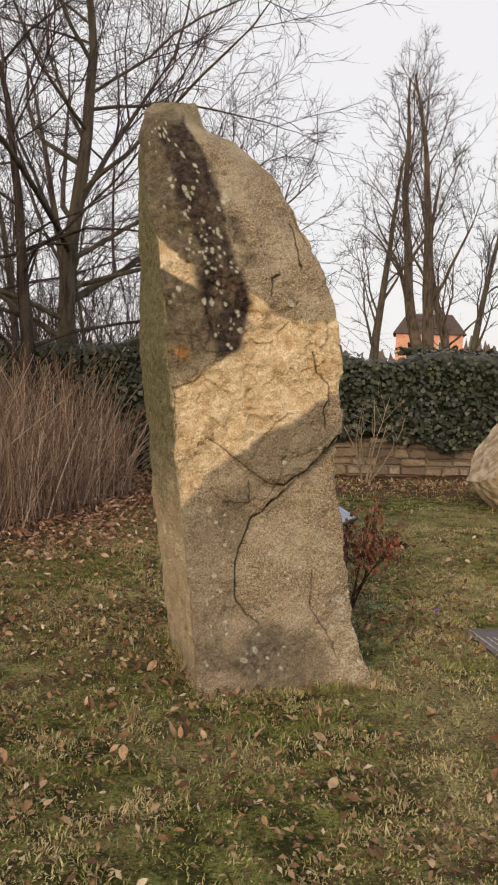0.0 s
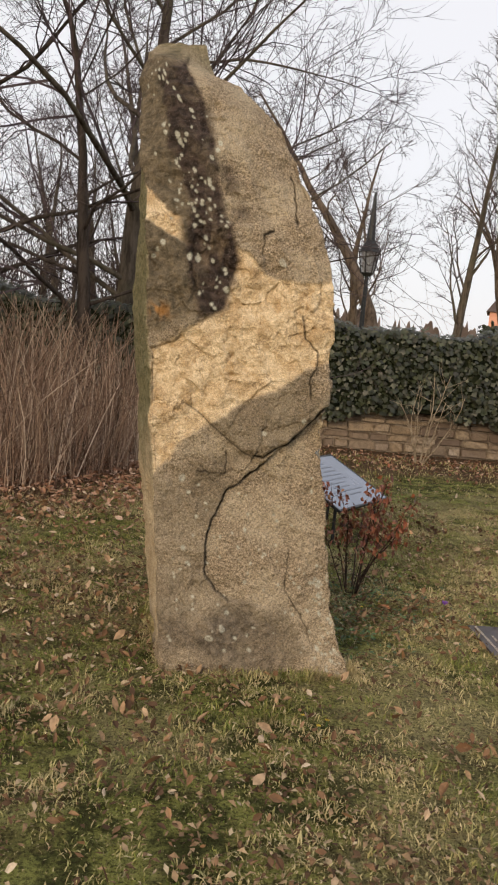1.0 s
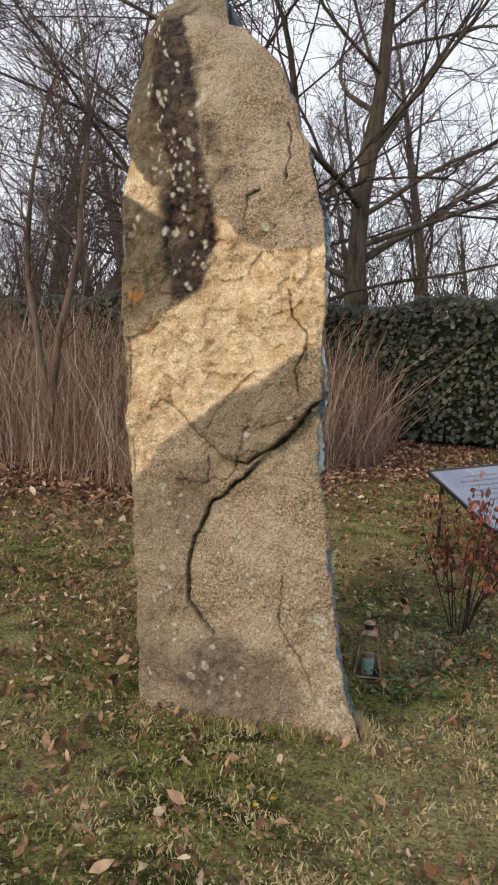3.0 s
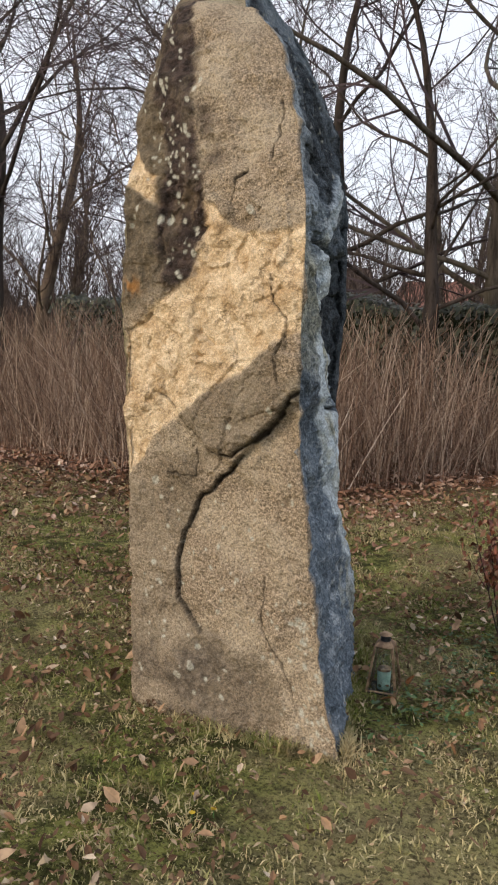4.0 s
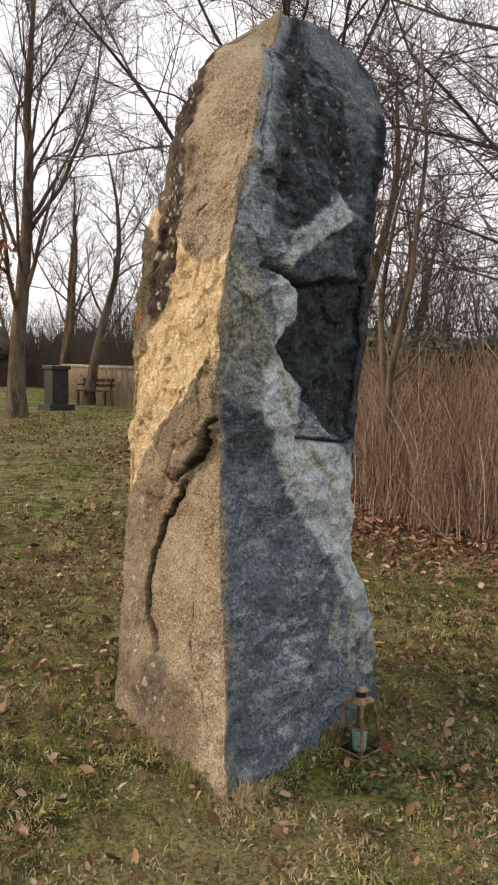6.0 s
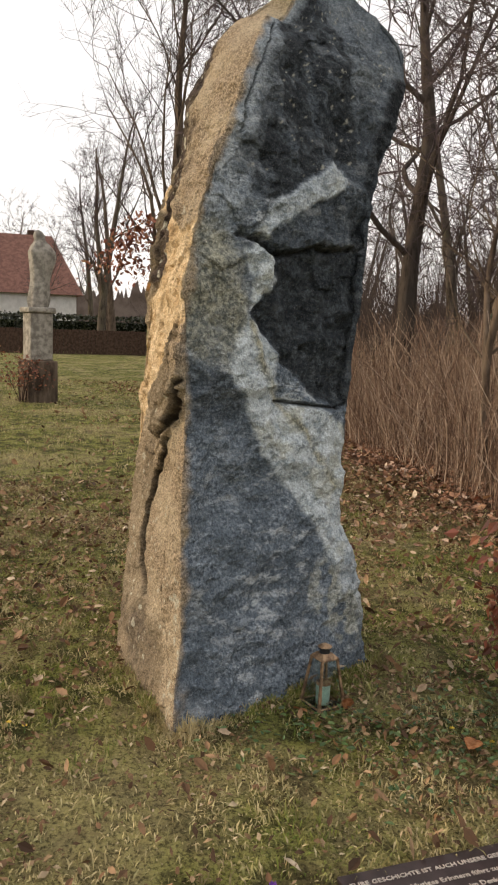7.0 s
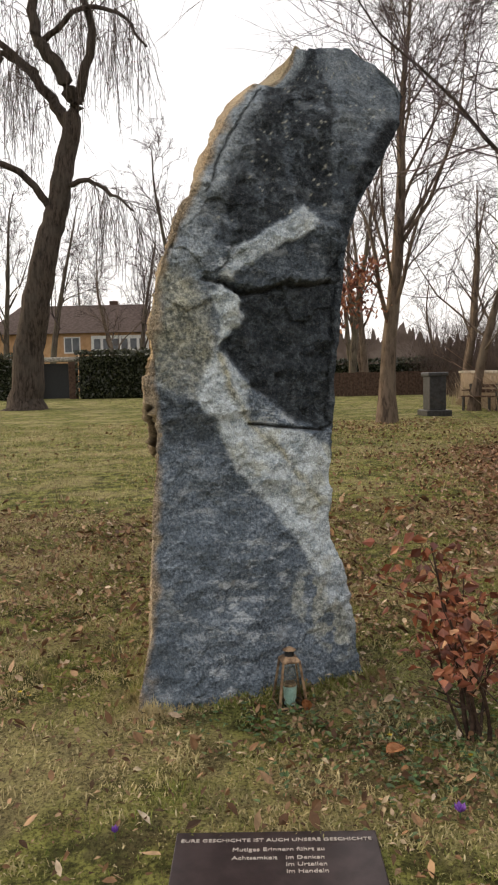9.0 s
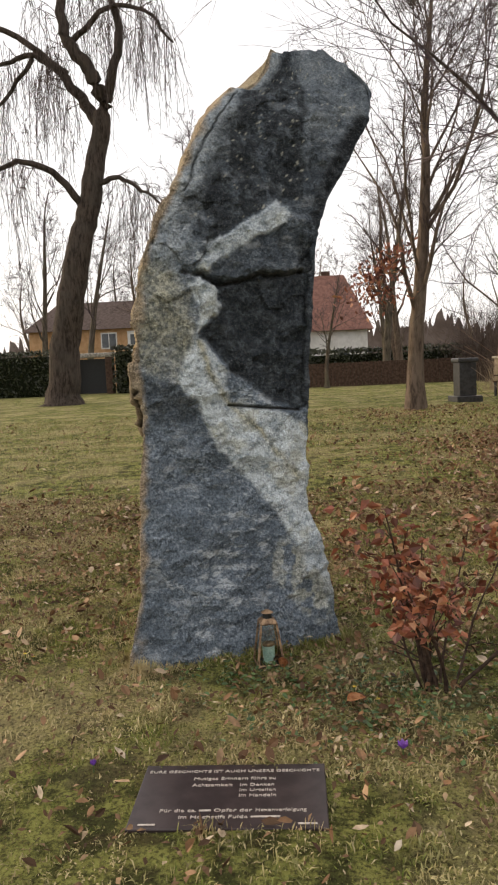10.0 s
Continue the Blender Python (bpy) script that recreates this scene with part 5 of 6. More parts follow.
# ---- shrubs ----
def shrub(label, m, seed, height, stems, material, leaf_mat=None, leaves=0, leaf=0.03, spread=0.35, low=0.25, fine=4):
    rng = np.random.default_rng(seed)
    ob = thing("shrub", label, "shrub", m)
    limbs, tips = [], []
    for k in range(stems):
        a = rng.uniform(0, 2 * np.pi)
        way = np.array((np.cos(a) * spread * rng.uniform(0.2, 1), np.sin(a) * spread * rng.uniform(0.2, 1), 1.0))
        h = height * rng.uniform(0.65, 1.05)
        r = rng.uniform(0.006, 0.012) * height ** 0.5
        pts, rad, _ = wander(rng, (np.cos(a) * 0.05, np.sin(a) * 0.05, -0.03), way / np.linalg.norm(way), h, r, r * 0.3, 7, 0.10, 0.02)
        limbs.append((pts, rad))
        for j in range(fine):
            i = rng.integers(2, 7)
            d = pts[i] - pts[i - 1]
            d /= np.linalg.norm(d)
            w = d + rng.normal(0, 0.6, 3)
            q, qr, _ = wander(rng, pts[i], w / np.linalg.norm(w), h * rng.uniform(0.2, 0.42), rad[i] * 0.6, rad[i] * 0.2, 4, 0.15, 0.02)
            limbs.append((q, qr))
            tips += [q[k2] for k2 in range(1, 5)]
        tips += [pts[k2] for k2 in range(3, 8)]
    v, q = tube_arrays(limbs, 5)
    child("branchwork", mesh_arrays("branchwork", v, q, material, True), ob)
    if leaves:
        tips = np.array([t for t in tips if t[2] > low * height])
        c = tips[rng.integers(0, len(tips), leaves)] + rng.normal(0, leaf * 0.9, (leaves, 3))
        size = rng.uniform(leaf * 0.6, leaf * 1.1, leaves)
        ax = rng.normal(0, 1, (leaves, 3)) * (1, 1, 0.5) + (0, 0, -0.7)
        ax /= np.linalg.norm(ax, axis=1, keepdims=True)
        sd = np.cross(ax, rng.normal(0, 1, (leaves, 3)))
        sd /= np.linalg.norm(sd, axis=1, keepdims=True)
        up = np.cross(sd, ax)
        s = size[:, None]
        v = np.stack([c, c + ax * s * 0.5 + sd * s * 0.42 + up * s * 0.15, c + ax * s * 1.25, c + ax * s * 0.5 - sd * s * 0.42 + up * s * 0.15, c + ax * s * 0.6], 1).reshape(-1, 3)
        o = np.arange(leaves)[:, None] * 5
        t = np.concatenate([o + np.array(k) for k in ((0, 4, 1), (1, 4, 2), (2, 4, 3), (3, 4, 0))])
        child("foliage", mesh_arrays("foliage", v, t, leaf_mat), ob, label="withered russet leaves")
    return ob


shrub("small beech shrub keeping withered russet leaves, beside the stone", at(1.49, 5.08) @ Matrix.Diagonal((0.62, 1.05, 1, 1)), 51, 0.78, 11, M_STEM, M_REDLEAF, 680, 0.042, 0.6, 0.36, fine=4)
shrub("bare pale-twigged shrub in front of the ivy wall", at(3.55, 11.25), 52, 1.35, 8, M_PALESTEM, spread=0.42, fine=6)
shrub("withered russet shrub at the foot of a stone pillar", at(-11.0, 4.0), 53, 1.0, 12, M_STEM, M_REDLEAF, 380, 0.05, 0.5, 0.25)


def keep_leaves(tree):
    """Withered leaves left on two low limbs of the lawn tree."""
    rng = np.random.default_rng(54)
    n = 520
    k = rng.random((n, 1))
    c = np.where(rng.random((n, 1)) < 0.6, np.array((0.3, -0.3, 3.9)) + k * np.array((0.2, -0.9, -0.7)), np.array((0.2, -0.2, 2.9)) + k * np.array((0.3, -1.5, -0.1))) + rng.normal(0, (0.22, 0.22, 0.2), (n, 3))
    v, q = leaf_arrays(rng, c[:, 0], c[:, 1], c[:, 2], rng.uniform(0.04, 0.085, n), 1.2)
    child("foliage", mesh_arrays("foliage", v, q, M_REDLEAF), tree, label="withered orange-brown leaves")


keep_leaves(t_lawn)


# ---- grave lantern ----
def build_lantern():
    ob = thing("grave_lantern", "small tarnished copper grave lantern with a green candle, beside the stone", "lantern", pose(1.165, 4.405, -0.012, 0, 0, 12) @ Matrix.Diagonal((0.92, 0.92, 0.98, 1)))
    b, t, h = 0.062, 0.036, 0.205
    part("base_plate", box(0.132, 0.132, 0.014, (0, 0, 0.004), 0.003), M_IRON, ob)
    for sx, sy in ((1, 1), (1, -1), (-1, 1), (-1, -1)):
        part("corner_post", rod((sx * b, sy * b, 0.016), (sx * t, sy * t, h), 0.0078, 0.0062, 4), M_COPPER, ob)
    for k in range(4):
        m = pose(0, 0, 0, 0, 0, 90 * k)
        for c, z0, r0 in ((b, 0.022, 0.0045), (t, h - 0.004, 0.005)):
            bm = rod((c, -c, z0), (c, c, z0), r0, None, 4)
            bm.transform(m)
            part("rail", bm, M_COPPER, ob)
        bm = bmesh.new()
        o = 0.0015
        loops = []
        for d in (0, o):
            loops.append([bm.verts.new(m @ Vector(c)) for c in ((b - d, -b + 0.004, 0.024), (b - d, b - 0.004, 0.024), (t - d, t - 0.003, h - 0.008), (t - d, -t + 0.003, h - 0.008))])
        bm.faces.new(loops[0])
        bm.faces.new(loops[1][::-1])
        for i in range(4):
            bm.faces.new((loops[0][i], loops[1][i], loops[1][(i + 1) % 4], loops[0][(i + 1) % 4]))
        pane = part("pane", bm, M_GLASS, ob, "dusty greenish glass")
        pane.visible_shadow = False
    bm = rod((0, 0, h), (0, 0, h + 0.016), 0.058, 0.034, 4)
    bm.transform(pose(0, 0, 0, 0, 0, 45))
    part("roof", bm, M_COPPER, ob)
    part("chimney", rod((0, 0, h + 0.014), (0, 0, h + 0.040), 0.022, 0.020, 14), M_IRON, ob)
    bm = rod((0, 0, h + 0.040), (0, 0, h + 0.050), 0.030, 0.012, 14)
    part("cap", bm, M_COPPER, ob)
    cup = part("candle_cup", rod((0, 0, 0.018), (0, 0, 0.095), 0.027, 0.030, 16), M_CANDLE, ob, "pale green candle cup")
    part("candle_lid", rod((0, 0, 0.096), (0, 0, 0.106), 0.030, 0.027, 16), M_COPPER, cup)


build_lantern()


def build_leaf(label, m, long):
    """One broad curled leaf with a midrib fold and a stalk."""
    ob = thing("leaf", label, "leaf", m)
    bm = bmesh.new()
    rows = []
    for k in range(7):
        f = k / 6
        w = long * 0.36 * math.sin(math.pi * min(f * 0.94 + 0.04, 1)) ** 0.8
        bow = 0.18 * long * f * f
        rows.append([bm.verts.new((s * w, -bow + abs(s) * w * 0.3, f * long)) for s in (-1, -0.5, 0, 0.5, 1)])
    for a, b in zip(rows, rows[1:]):
        for k in range(4):
            bm.faces.new((a[k], a[k + 1], b[k + 1], b[k]))
    bmesh.ops.solidify(bm, geom=bm.faces[:], thickness=0.0009)
    part("blade", bm, M_ORANGELEAF, ob, smooth=True)
    part("stalk", rod((0, 0, -0.012), (0, 0.001, 0.004), 0.0011, None, 5), M_STEM, ob)


build_leaf("broad orange-brown dead leaf leaning beside the lantern", pose(1.243, 4.464, 0.008, 14, 10, 75), 0.062)
build_leaf("dry russet leaf lying before the shrub", pose(1.60, 4.78, 0.03, 78, 5, 40), 0.085)
build_leaf("dull brown leaf lying beside the lantern", pose(1.21, 4.27, 0.022, 70, 25, 110), 0.065)


# ---- ground plaque ----
def text_mesh(body, size):
    cu = bpy.data.curves.new("text", "FONT")
    cu.body, cu.size, cu.extrude = body, size, 0.0012
    cu.resolution_u = 2
    ob = new("text", cu)
    me = bpy.data.meshes.new_from_object(ob.evaluated_get(bpy.context.evaluated_depsgraph_get()))
    bpy.data.objects.remove(ob)
    me.name = "text"
    me.materials.clear()
    me.materials.append(M_LETTER)
    return me


def build_plaque():
    ob = thing("ground_plaque", "flat dark bronze plaque with raised German lettering set in the lawn", "plaque", pose(2.25, 4.325, -0.003, 0, 0, 90))
    part("plate", box(0.575, 0.36, 0.03, (0, 0, -0.015), 0.003), M_PLAQUE, ob)

    def line(body, size, x, y, wide):
        me = text_mesh(body, size)
        xs = [v.co.x for v in me.vertices]
        sx = wide / (max(xs) - min(xs))
        child("text", me, ob, Matrix.Translation((x, y, 0.0165)) @ Matrix.Diagonal((sx, 1, 1, 1)), "pale raised letters")

    line("EURE GESCHICHTE IST AUCH UNSERE GESCHICHTE", 0.020, -0.272, 0.128, 0.54)
    line("Mutiges Erinnern führt zu", 0.022, -0.125, 0.083, 0.255)
    line("Achtsamkeit", 0.022, -0.125, 0.045, 0.125)
    line("im Denken", 0.022, 0.022, 0.045, 0.105)
    line("im Urteilen", 0.022, 0.022, 0.015, 0.110)
    line("im Handeln", 0.022, 0.022, -0.015, 0.112)
    line("Für die ca.", 0.022, -0.205, -0.095, 0.108)
    line("Opfer der", 0.022, -0.045, -0.095, 0.112)
    line("Hexenverfolgung", 0.022, 0.076, -0.095, 0.148)
    line("im Hochstift Fulda", 0.022, -0.145, -0.129, 0.20)
    for y, bars in ((-0.088, ((-0.088, 0.035),)), (-0.122, ((0.065, 0.085),)), (-0.158, ((-0.255, 0.05), (0.20, 0.055)))):
        for x, w in bars:
            part("text_bar", box(w, 0.008, 0.0016, (x + w / 2, y, 0.0153)), M_LETTER, ob)


build_plaque()


# ---- information board ----
def build_board():
    ob = thing("information_board", "sloping blue-grey information board on thin black posts", "sign", pose(1.61, 6.69, 0, 0, 0, -36.8))
    panel = box(0.62, 0.85, 0.016, (0, 0, -0.008), 0.003)
    panel.transform(BOARD)
    part("panel", panel, M_PANEL, ob, "glossy pale panel mirroring the sky")
    fr = bmesh.new()
    for cx, cy, sx, sy in ((0.315, 0, 0.02, 0.88), (-0.315, 0, 0.02, 0.88), (0, 0.43, 0.61, 0.02), (0, -0.43, 0.61, 0.02)):
        b2 = box(sx, sy, 0.022, (cx, cy, -0.012), 0.002)
        me = bpy.data.meshes.new("tmp")
        b2.to_mesh(me)
        b2.free()
        fr.from_mesh(me)
        bpy.data.meshes.remove(me)
    fr.transform(BOARD)
    part("frame", fr, M_IRON, ob)
    rng = random.Random(3)
    for k in range(9):
        bar = box(0.012, rng.uniform(0.25, 0.62), 0.002, (-0.22 + k * 0.05, -0.02, 0.0085))
        bar.transform(BOARD)
        part("text_bar", bar, M_PRINT, ob)
    for x, y in ((-0.24, -0.36), (-0.24, 0.36), (0.24, -0.36), (0.24, 0.36)):
        top = BOARD @ Vector((x, y, -0.01))
        part("post", rod((top.x, top.y, -0.1), top, 0.013, None, 8), M_IRON, ob)


BOARD = pose(0, 0, 0.41, 0, 25.7, 0)
build_board()


# ---- boulder, column, stele, street lamp ----
def rock(name, label, category, m, size, seed, material, rough=0.16, cuts=9):
    bm = bmesh.new()
    bmesh.ops.create_icosphere(bm, subdivisions=5, radius=1)
    rng = random.Random(seed)
    planes = []
    for k in range(cuts):
        d = Vector((rng.gauss(0, 1), rng.gauss(0, 1), rng.gauss(0, 0.7))).normalized()
        planes.append((d, rng.uniform(0.55, 0.85)))
    for v in bm.verts:
        for d, k in planes:
            over = v.co.dot(d) - k
            if over > 0:
                v.co -= d * over * 0.93
        v.co *= 1 + rough * 0.35 * noise.fractal(v.co * 3 + Vector((seed, 0, 0)), 0.9, 2.0, 4)
        v.co = Vector((v.co.x * size[0], v.co.y * size[1], v.co.z * size[2]))
    low = min(v.co.z for v in bm.verts)
    for v in bm.verts:
        v.co.z -= low + 0.06
    me = bpy.data.meshes.new(name)
    bm.to_mesh(me)
    bm.free()
    me.materials.append(material)
    ob = new(name, me)
    ob.matrix_basis = m
    return tagged(ob, label, category)


rock("boulder", "big angular pale sandstone boulder on the lawn", "boulder", pose(4.95, 9.2, 0, 0, 0, 30), (0.85, 0.75, 0.68), 4, M_BOULDER)


def build_column():
    ob = thing("pillar", "weathered brown stone pillar carrying a statue", "pillar", pose(-11.3, 4.3, 0, 0, 0, 15))
    part("plinth", box(0.56, 0.56, 0.80, (0, 0, -0.05), 0.03), M_BARK2, ob, "dark brown squared block")
    part("shaft", box(0.42, 0.42, 0.85, (0, 0, 0.75), 0.02), M_GREYSTONE, ob)
    part("cornice", box(0.52, 0.52, 0.10, (0, 0, 1.60), 0.03), M_GREYSTONE, ob)
    # a draped upright form: rings that swell and lean
    rows, sides = 40, 28
    k = np.linspace(0, 1, rows)[:, None]
    a = np.linspace(0, 2 * np.pi, sides, endpoint=False)[None]
    r = np.interp(k, [0, 0.1, 0.35, 0.55, 0.72, 0.82, 0.86, 0.93, 0.98, 1], [0.17, 0.20, 0.165, 0.185, 0.20, 0.13, 0.085, 0.10, 0.06, 0.001])
    r = r * (1 + 0.08 * np.sin(a * 7 + k * 3) * (k < 0.8))
    back = 0.10 * np.exp(-((k - 0.66) / 0.2) ** 2)
    x = r * np.cos(a) * 0.8
    y = r * np.sin(a) + back * (np.sin(a) > 0) + 0.05 * np.sin(k * 3.0)
    z = 1.69 + 1.38 * k + 0 * a
    idx = np.arange(rows * sides).reshape(rows, sides)
    nxt = np.roll(idx, -1, 1)
    quads = np.stack([idx[:-1], nxt[:-1], nxt[1:], idx[1:]], -1).reshape(-1, 4)
    me = mesh_arrays("statue", np.stack([x, y, z], -1).reshape(-1, 3), quads, M_GREYSTONE, True)
    st = tagged(new("statue", me), "pale weathered stone statue standing on a brown pillar", "statue")
    st.matrix_basis = pose(-11.3, 4.3, 0, 0, 0, 15)


def build_stele():
    ob = thing("stele", "dark polished memorial stele on a base", "gravestone", pose(-18.5, 9.4, 0, 0, 0, 10))
    part("foot", box(0.75, 0.75, 0.22, (0, 0, -0.05), 0.02), M_DARKSTONE, ob)
    part("shaft", box(0.50, 0.50, 0.95, (0, 0, 0.17), 0.02), M_DARKSTONE, ob)
    part("cap", box(0.60, 0.60, 0.12, (0, 0, 1.12), 0.03), M_DARKSTONE, ob)


def build_lamp():
    ob = thing("street_lamp", "old black street lantern on an iron post with a tall spike", "street lamp", pose(4.75, 23.0, 0.3))
    part("post", rod((0, 0, -0.5), (0, 0, 3.3), 0.09, 0.055, 12), M_IRON, ob)
    part("finial", rod((0, 0, 4.3), (0, 0, 5.6), 0.13, 0.03, 8), M_IRON, ob)
    part("roof", rod((0, 0, 3.95), (0, 0, 4.35), 0.33, 0.09, 6), M_IRON, ob)
    part("glass", rod((0, 0, 3.38), (0, 0, 3.94), 0.17, 0.27, 6), M_LAMPGLASS, ob, "dull grey glass panes")
    for k in range(6):
        a = k * math.pi / 3
        part("bar", rod((0.18 * math.cos(a), 0.18 * math.sin(a), 3.36), (0.285 * math.cos(a), 0.285 * math.sin(a), 3.96), 0.018, None, 4), M_IRON, ob)
    part("collar", rod((0, 0, 3.28), (0, 0, 3.38), 0.10, 0.19, 10), M_IRON, ob)


def build_bench():
    ob = thing("bench", "small dark wooden park bench in front of the low wall", "bench", pose(-20.7, 11.3, 0, 0, 0, 35))
    for k in range(3):
        part("seat_slat", box(1.2, 0.11, 0.035, (0, -0.13 + 0.13 * k, 0.43), 0.006), M_FENCE, ob)
    for k in range(2):
        part("back_slat", box(1.2, 0.03, 0.11, (0, 0.24, 0.56 + 0.16 * k), 0.006), M_FENCE, ob)
    for x in (-0.5, 0.5):
        part("leg", box(0.06, 0.06, 0.43, (x, -0.16, 0.0)), M_IRON, ob)
        part("leg", box(0.06, 0.06, 0.84, (x, 0.20, 0.0)), M_IRON, ob)
        part("armrest", box(0.06, 0.42, 0.04, (x, 0.0, 0.62), 0.005), M_FENCE, ob)


build_bench()
build_column()
build_stele()
build_lamp()


# ---- fence, hedge, gateway, houses ----
def build_fence():
    ob = thing("fence", "low brown vertical-board fence at the lawn's far edge", "fence")
    x = -37.5
    rng = random.Random(5)
    me = bpy.data.meshes.new("board")
    bm = box(0.03, 0.19, 1.25, (0, 0, 0), 0.004)
    bm.to_mesh(me)
    bm.free()
    me.materials.append(M_FENCE)
    y = 1.0
    while y < 15:
        child("board", me, ob, pose(x, y, rng.uniform(-0.03, 0.0), 0, 0, rng.uniform(-2, 2)))
        y += 0.2
    for z in (0.3, 0.95):
        part("rail", box(0.05, 14.2, 0.09, (x - 0.05, 8, z)), M_FENCE, ob)


def hedge(label, x0, x1, y0, y1, h, seed, n):
    rng = np.random.default_rng(seed)
    ob = thing("hedge", label, "hedge")
    # added dark box in place of the shade inside the hedge
    part("core", box(x1 - x0 - 0.3, y1 - y0 - 0.3, h - 0.15, ((x0 + x1) / 2, (y0 + y1) / 2, -0.05), 0.2), M_HEDGE_SHADE, ob)
    x, y, z = rng.uniform(x0, x1, n), rng.uniform(y0, y1, n), rng.uniform(0.05, h, n)
    k = rng.random(n)
    x = np.where(k < 0.6, x1 + rng.normal(0, 0.06, n), x)
    z = np.where(k >= 0.6, h + rng.normal(0, 0.07, n), z)
    v, t = leaf_arrays(rng, x, y, z, rng.uniform(0.06, 0.13, n), 1.2)
    child("leaves", mesh_arrays("leaves", v, t, M_IVY), ob)


def build_gateway():
    ob = thing("gateway", "dark gateway with rubble stone piers and a timber lintel", "gateway", pose(-43.0, -7.6, 0))
    part("pier", box(0.7, 1.2, 2.3, (0, -1.7, -0.1), 0.05), M_GREYSTONE, ob)
    part("pier", box(0.6, 0.45, 2.3, (0, 1.1, -0.1), 0.05), M_FENCE, ob)
    part("lintel", box(0.7, 4.6, 0.28, (0, -0.3, 2.2), 0.08), M_GREYSTONE, ob)
    # added black sheet that stands in for the shade of the doorway
    part("doorway_shade", box(0.08, 2.0, 2.1, (-0.7, -0.1, 0.02)), M_IRON, ob)


def house(name_label, m, length, depth, wall_h, roof_h, wall_mat, roof_mat, windows, win=(0.9, 1.1, 1.0)):
    """Front along local x, facing local -y; ridge along x."""
    ob = thing("house", name_label, "house", m)
    part("wall", box(length, depth, wall_h, (0, 0, -0.1)), wall_mat, ob)
    bm = bmesh.new()
    o = 0.4
    e, r = wall_h - 0.15, wall_h + roof_h
    a = [bm.verts.new(c) for c in ((-length / 2 - o, -depth / 2 - o, e), (length / 2 + o, -depth / 2 - o, e), (length / 2 + o, depth / 2 + o, e), (-length / 2 - o, depth / 2 + o, e), (-length / 2 + 1.2, 0, r), (length / 2 - 1.2, 0, r))]
    for k in ((0, 1, 5, 4), (2, 3, 4, 5), (1, 2, 5), (3, 0, 4), (3, 2, 1, 0)):
        bm.faces.new([a[i] for i in k])
    roof = part("roof", bm, roof_mat, ob)
    part("chimney", box(0.6, 0.6, 1.2, (length * 0.2, 0.3, r - 0.9)), M_FENCE, roof)
    w, h, z = win
    for x in windows:
        wd = part("window", box(w, 0.1, h, (x, -depth / 2 - 0.02, z)), M_FRAME, ob)
        for s in (-1, 1):
            part("pane", box(w * 0.40, 0.05, h * 0.84, (x + s * w * 0.23, -depth / 2 - 0.06, z + h * 0.08)), M_PANE, wd)
    return ob


build_fence()
hedge("tall clipped dark evergreen hedge behind the fence", -44.0, -42.2, 0.0, 16.0, 1.9, 61, 5000)
hedge("tall clipped dark evergreen hedge beside the gateway", -44.0, -42.2, -6.2, 0.0, 2.7, 62, 3500)
hedge("tall clipped dark evergreen hedge behind the weeping tree", -44.0, -42.2, -26.0, -9.8, 2.6, 63, 5000)
hedge("dark evergreen thicket beyond the ivy wall", 9.0, 26.0, 24.0, 26.0, 2.5, 64, 6000)
build_gateway()
house("low white cottage with a red tiled roof", pose(-52, 5.35, 0, 0, 0, 90), 8.2, 7, 3.5, 3.8, M_WHITEWALL, M_ROOFRED, (-2.5, 0.0, 2.5))
ochre_house = house("ochre house with a dark hipped roof and a white window band", pose(-58, -9.0, 0, 0, 0, 90), 12, 8, 4.6, 2.2, M_OCHREWALL, M_ROOFDARK, (-3.5, 0.0), (1.2, 1.2, 3.0))
band = part("window", box(4.2, 0.16, 1.5, (3.5, -4.05, 2.75), 0.02), M_FRAME, ochre_house, "white framed window band")
for k in range(6):
    part("pane", box(0.46, 0.05, 0.75, (1.85 + 0.66 * k, -4.12, 3.25)), M_PANE, band)
house("salmon house with a dark roof behind trees", pose(38.5, 97, 0, 0, 0, -20), 8, 8, 7.8, 2.6, M_PINKWALL, M_ROOFDARK, (-1.5, 1.5), (0.8, 1.2, 5.6))
house("pale house with a red roof behind the woods", pose(-28, 88, 0, 0, 0, 20), 10, 8, 4.0, 3.5, M_WHITEWALL, M_ROOFRED, (-3, 0, 3))
house("pale house behind the woods", pose(-31, 68, 0, 0, 0, 25), 9, 8, 4.5, 3.0, M_WHITEWALL, M_ROOFDARK, (-2.5, 0, 2.5), (0.9, 1.2, 2.6))


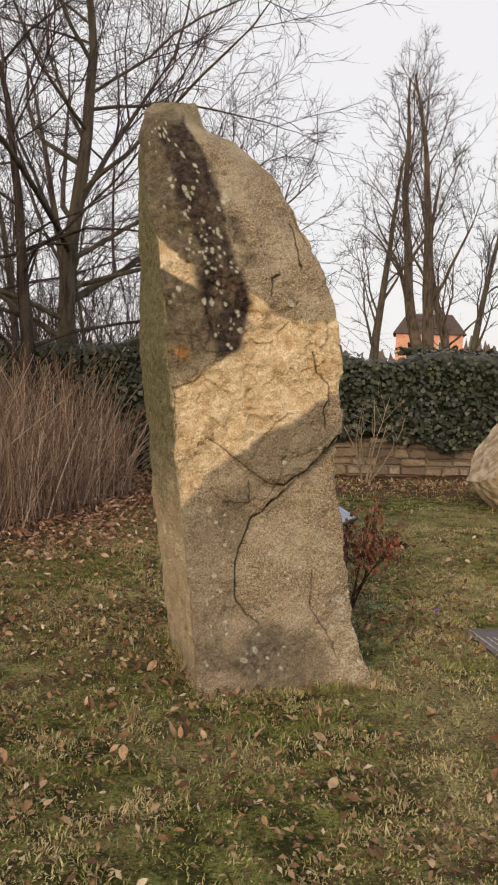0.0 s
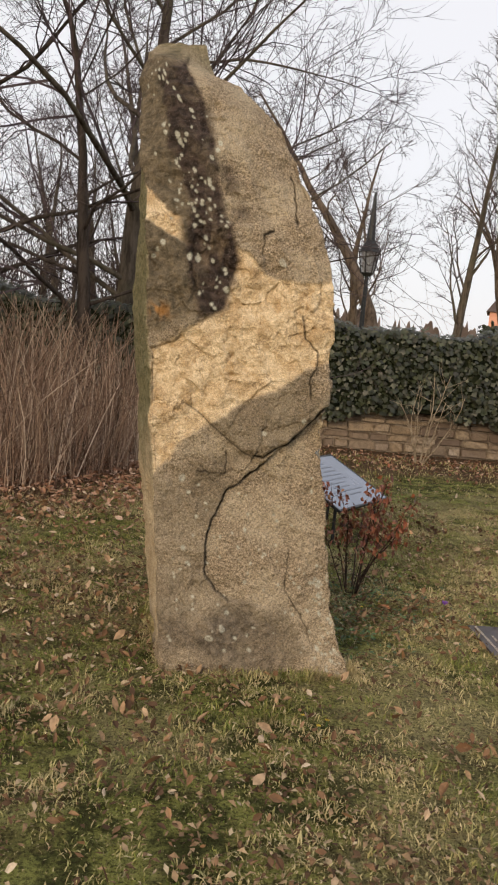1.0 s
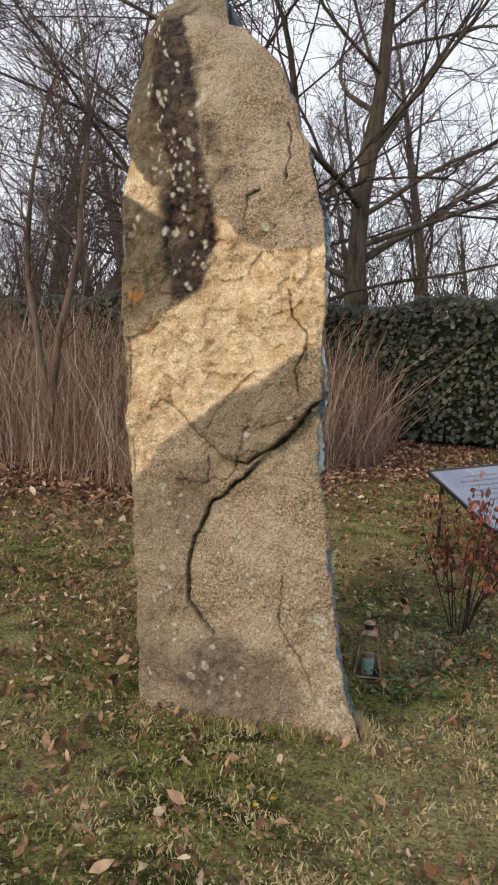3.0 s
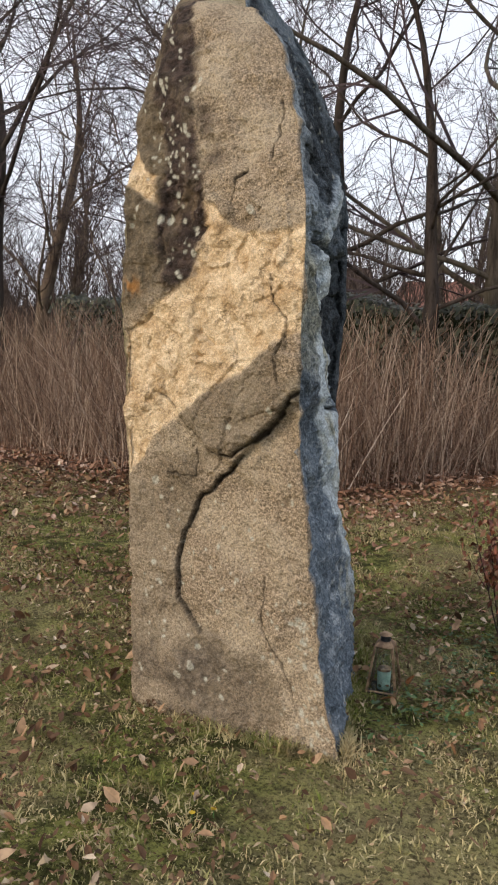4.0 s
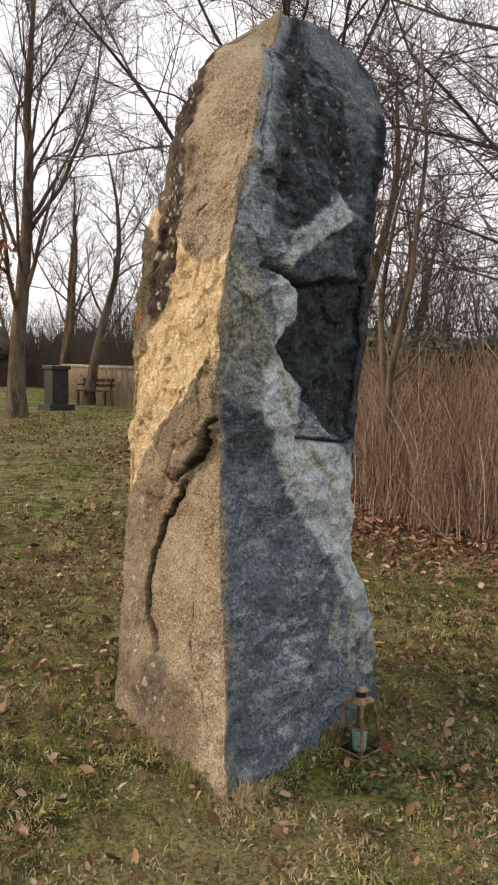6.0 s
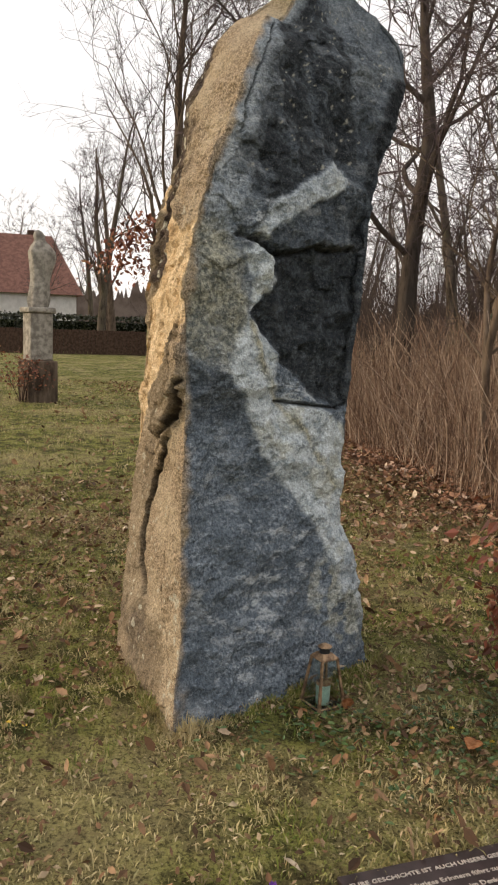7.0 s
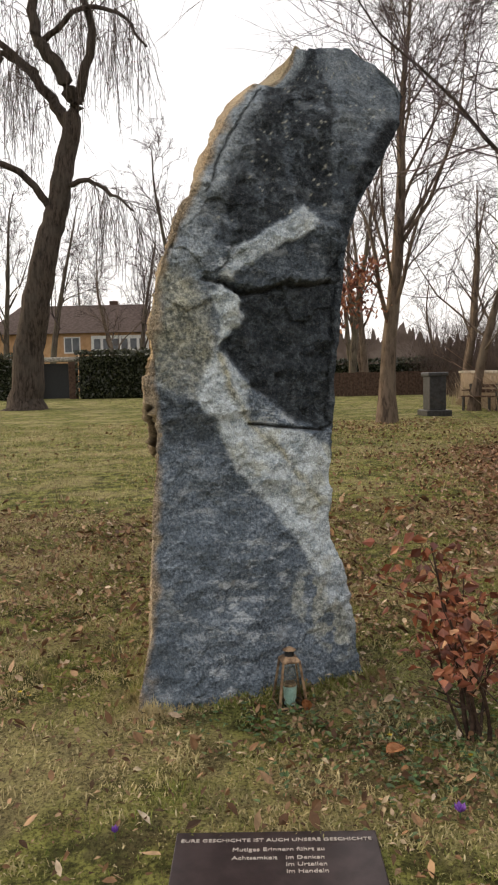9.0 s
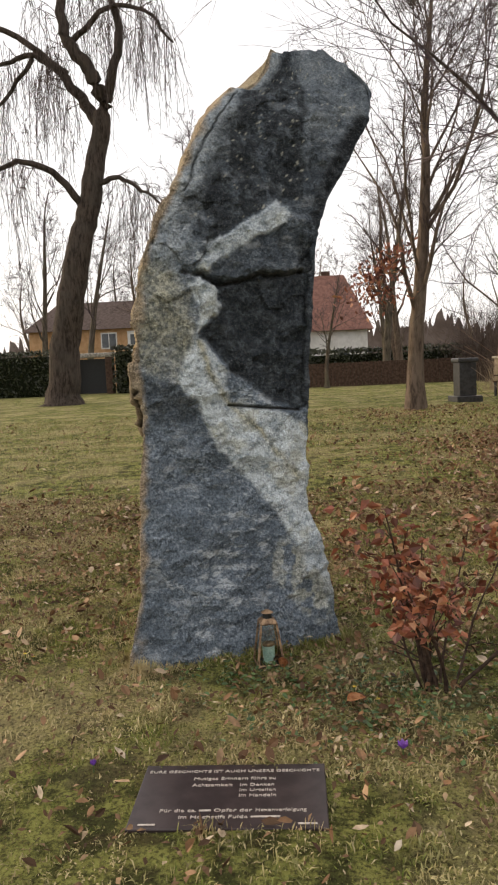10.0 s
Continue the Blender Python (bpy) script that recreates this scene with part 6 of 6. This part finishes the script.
# ---- small flowers ----
def flower(name, label, category, m, petals, size, material, stem, up):
    ob = thing(name, label, category, m, "flowers in the lawn")
    part("stem", rod((0, 0, -0.02), (0, 0, stem), 0.0022, None, 5), M_WEED, ob)
    for k in range(petals):
        a = 2 * math.pi * k / petals
        d = Vector((math.cos(a), math.sin(a), 0))
        s = Vector((-math.sin(a), math.cos(a), 0))
        bm = bmesh.new()
        c = Vector((0, 0, stem))
        tip = c + d * size * (1 - up * 0.6) + Vector((0, 0, size * up))
        mid = (c + tip) / 2 + d * size * 0.12
        vs = [bm.verts.new(q) for q in (c, mid + s * size * 0.32, tip, mid - s * size * 0.32)]
        bm.faces.new(vs)
        bmesh.ops.solidify(bm, geom=bm.faces[:], thickness=0.0008)
        part("petal", bm, material, ob)
    return ob


flower("crocus", "purple crocus in the lawn near the plaque", "flower", pose(2.02, 4.87, 0), 6, 0.035, M_PURPLE, 0.03, 0.8)
flower("crocus", "small purple crocus bud in the grass", "flower", pose(2.08, 3.86, 0), 6, 0.022, M_PURPLE, 0.02, 0.9)
for x, y in ((1.05, 3.28), (1.09, 3.33), (1.5, 4.75), (1.62, 4.83), (1.66, 5.0), (1.0, 3.36)):
    flower("celandine", "tiny yellow flower in the lawn", "flower", pose(x, y, 0, 0, 0, 30), 7, 0.012, M_YELLOW, 0.025, 0.2)


# ---- far woods all round ----
def build_backdrop():
    n = 2600
    a = np.linspace(0, 2 * np.pi, n, endpoint=False)
    p = np.stack([np.cos(a) * 9, np.sin(a) * 9, np.zeros(n)], -1)
    h = 6.5 + 2.0 * value_noise(p, 1) + 1.6 * value_noise(p * 5, 2) + 1.2 * value_noise(p * 17, 3) + np.random.default_rng(2).uniform(-1.2, 1.2, n)
    r = 130.0
    v = np.concatenate([np.stack([r * np.cos(a), r * np.sin(a), np.full(n, -1.0)], -1), np.stack([r * np.cos(a), r * np.sin(a), h], -1)])
    i = np.arange(n)
    j = (i + 1) % n
    q = np.stack([i, j, j + n, i + n], -1)
    tagged(new("backdrop", mesh_arrays("backdrop", v, q, M_FAR)), "distant grey-brown bare woods along the horizon", "backdrop", kind="structure")


build_backdrop()
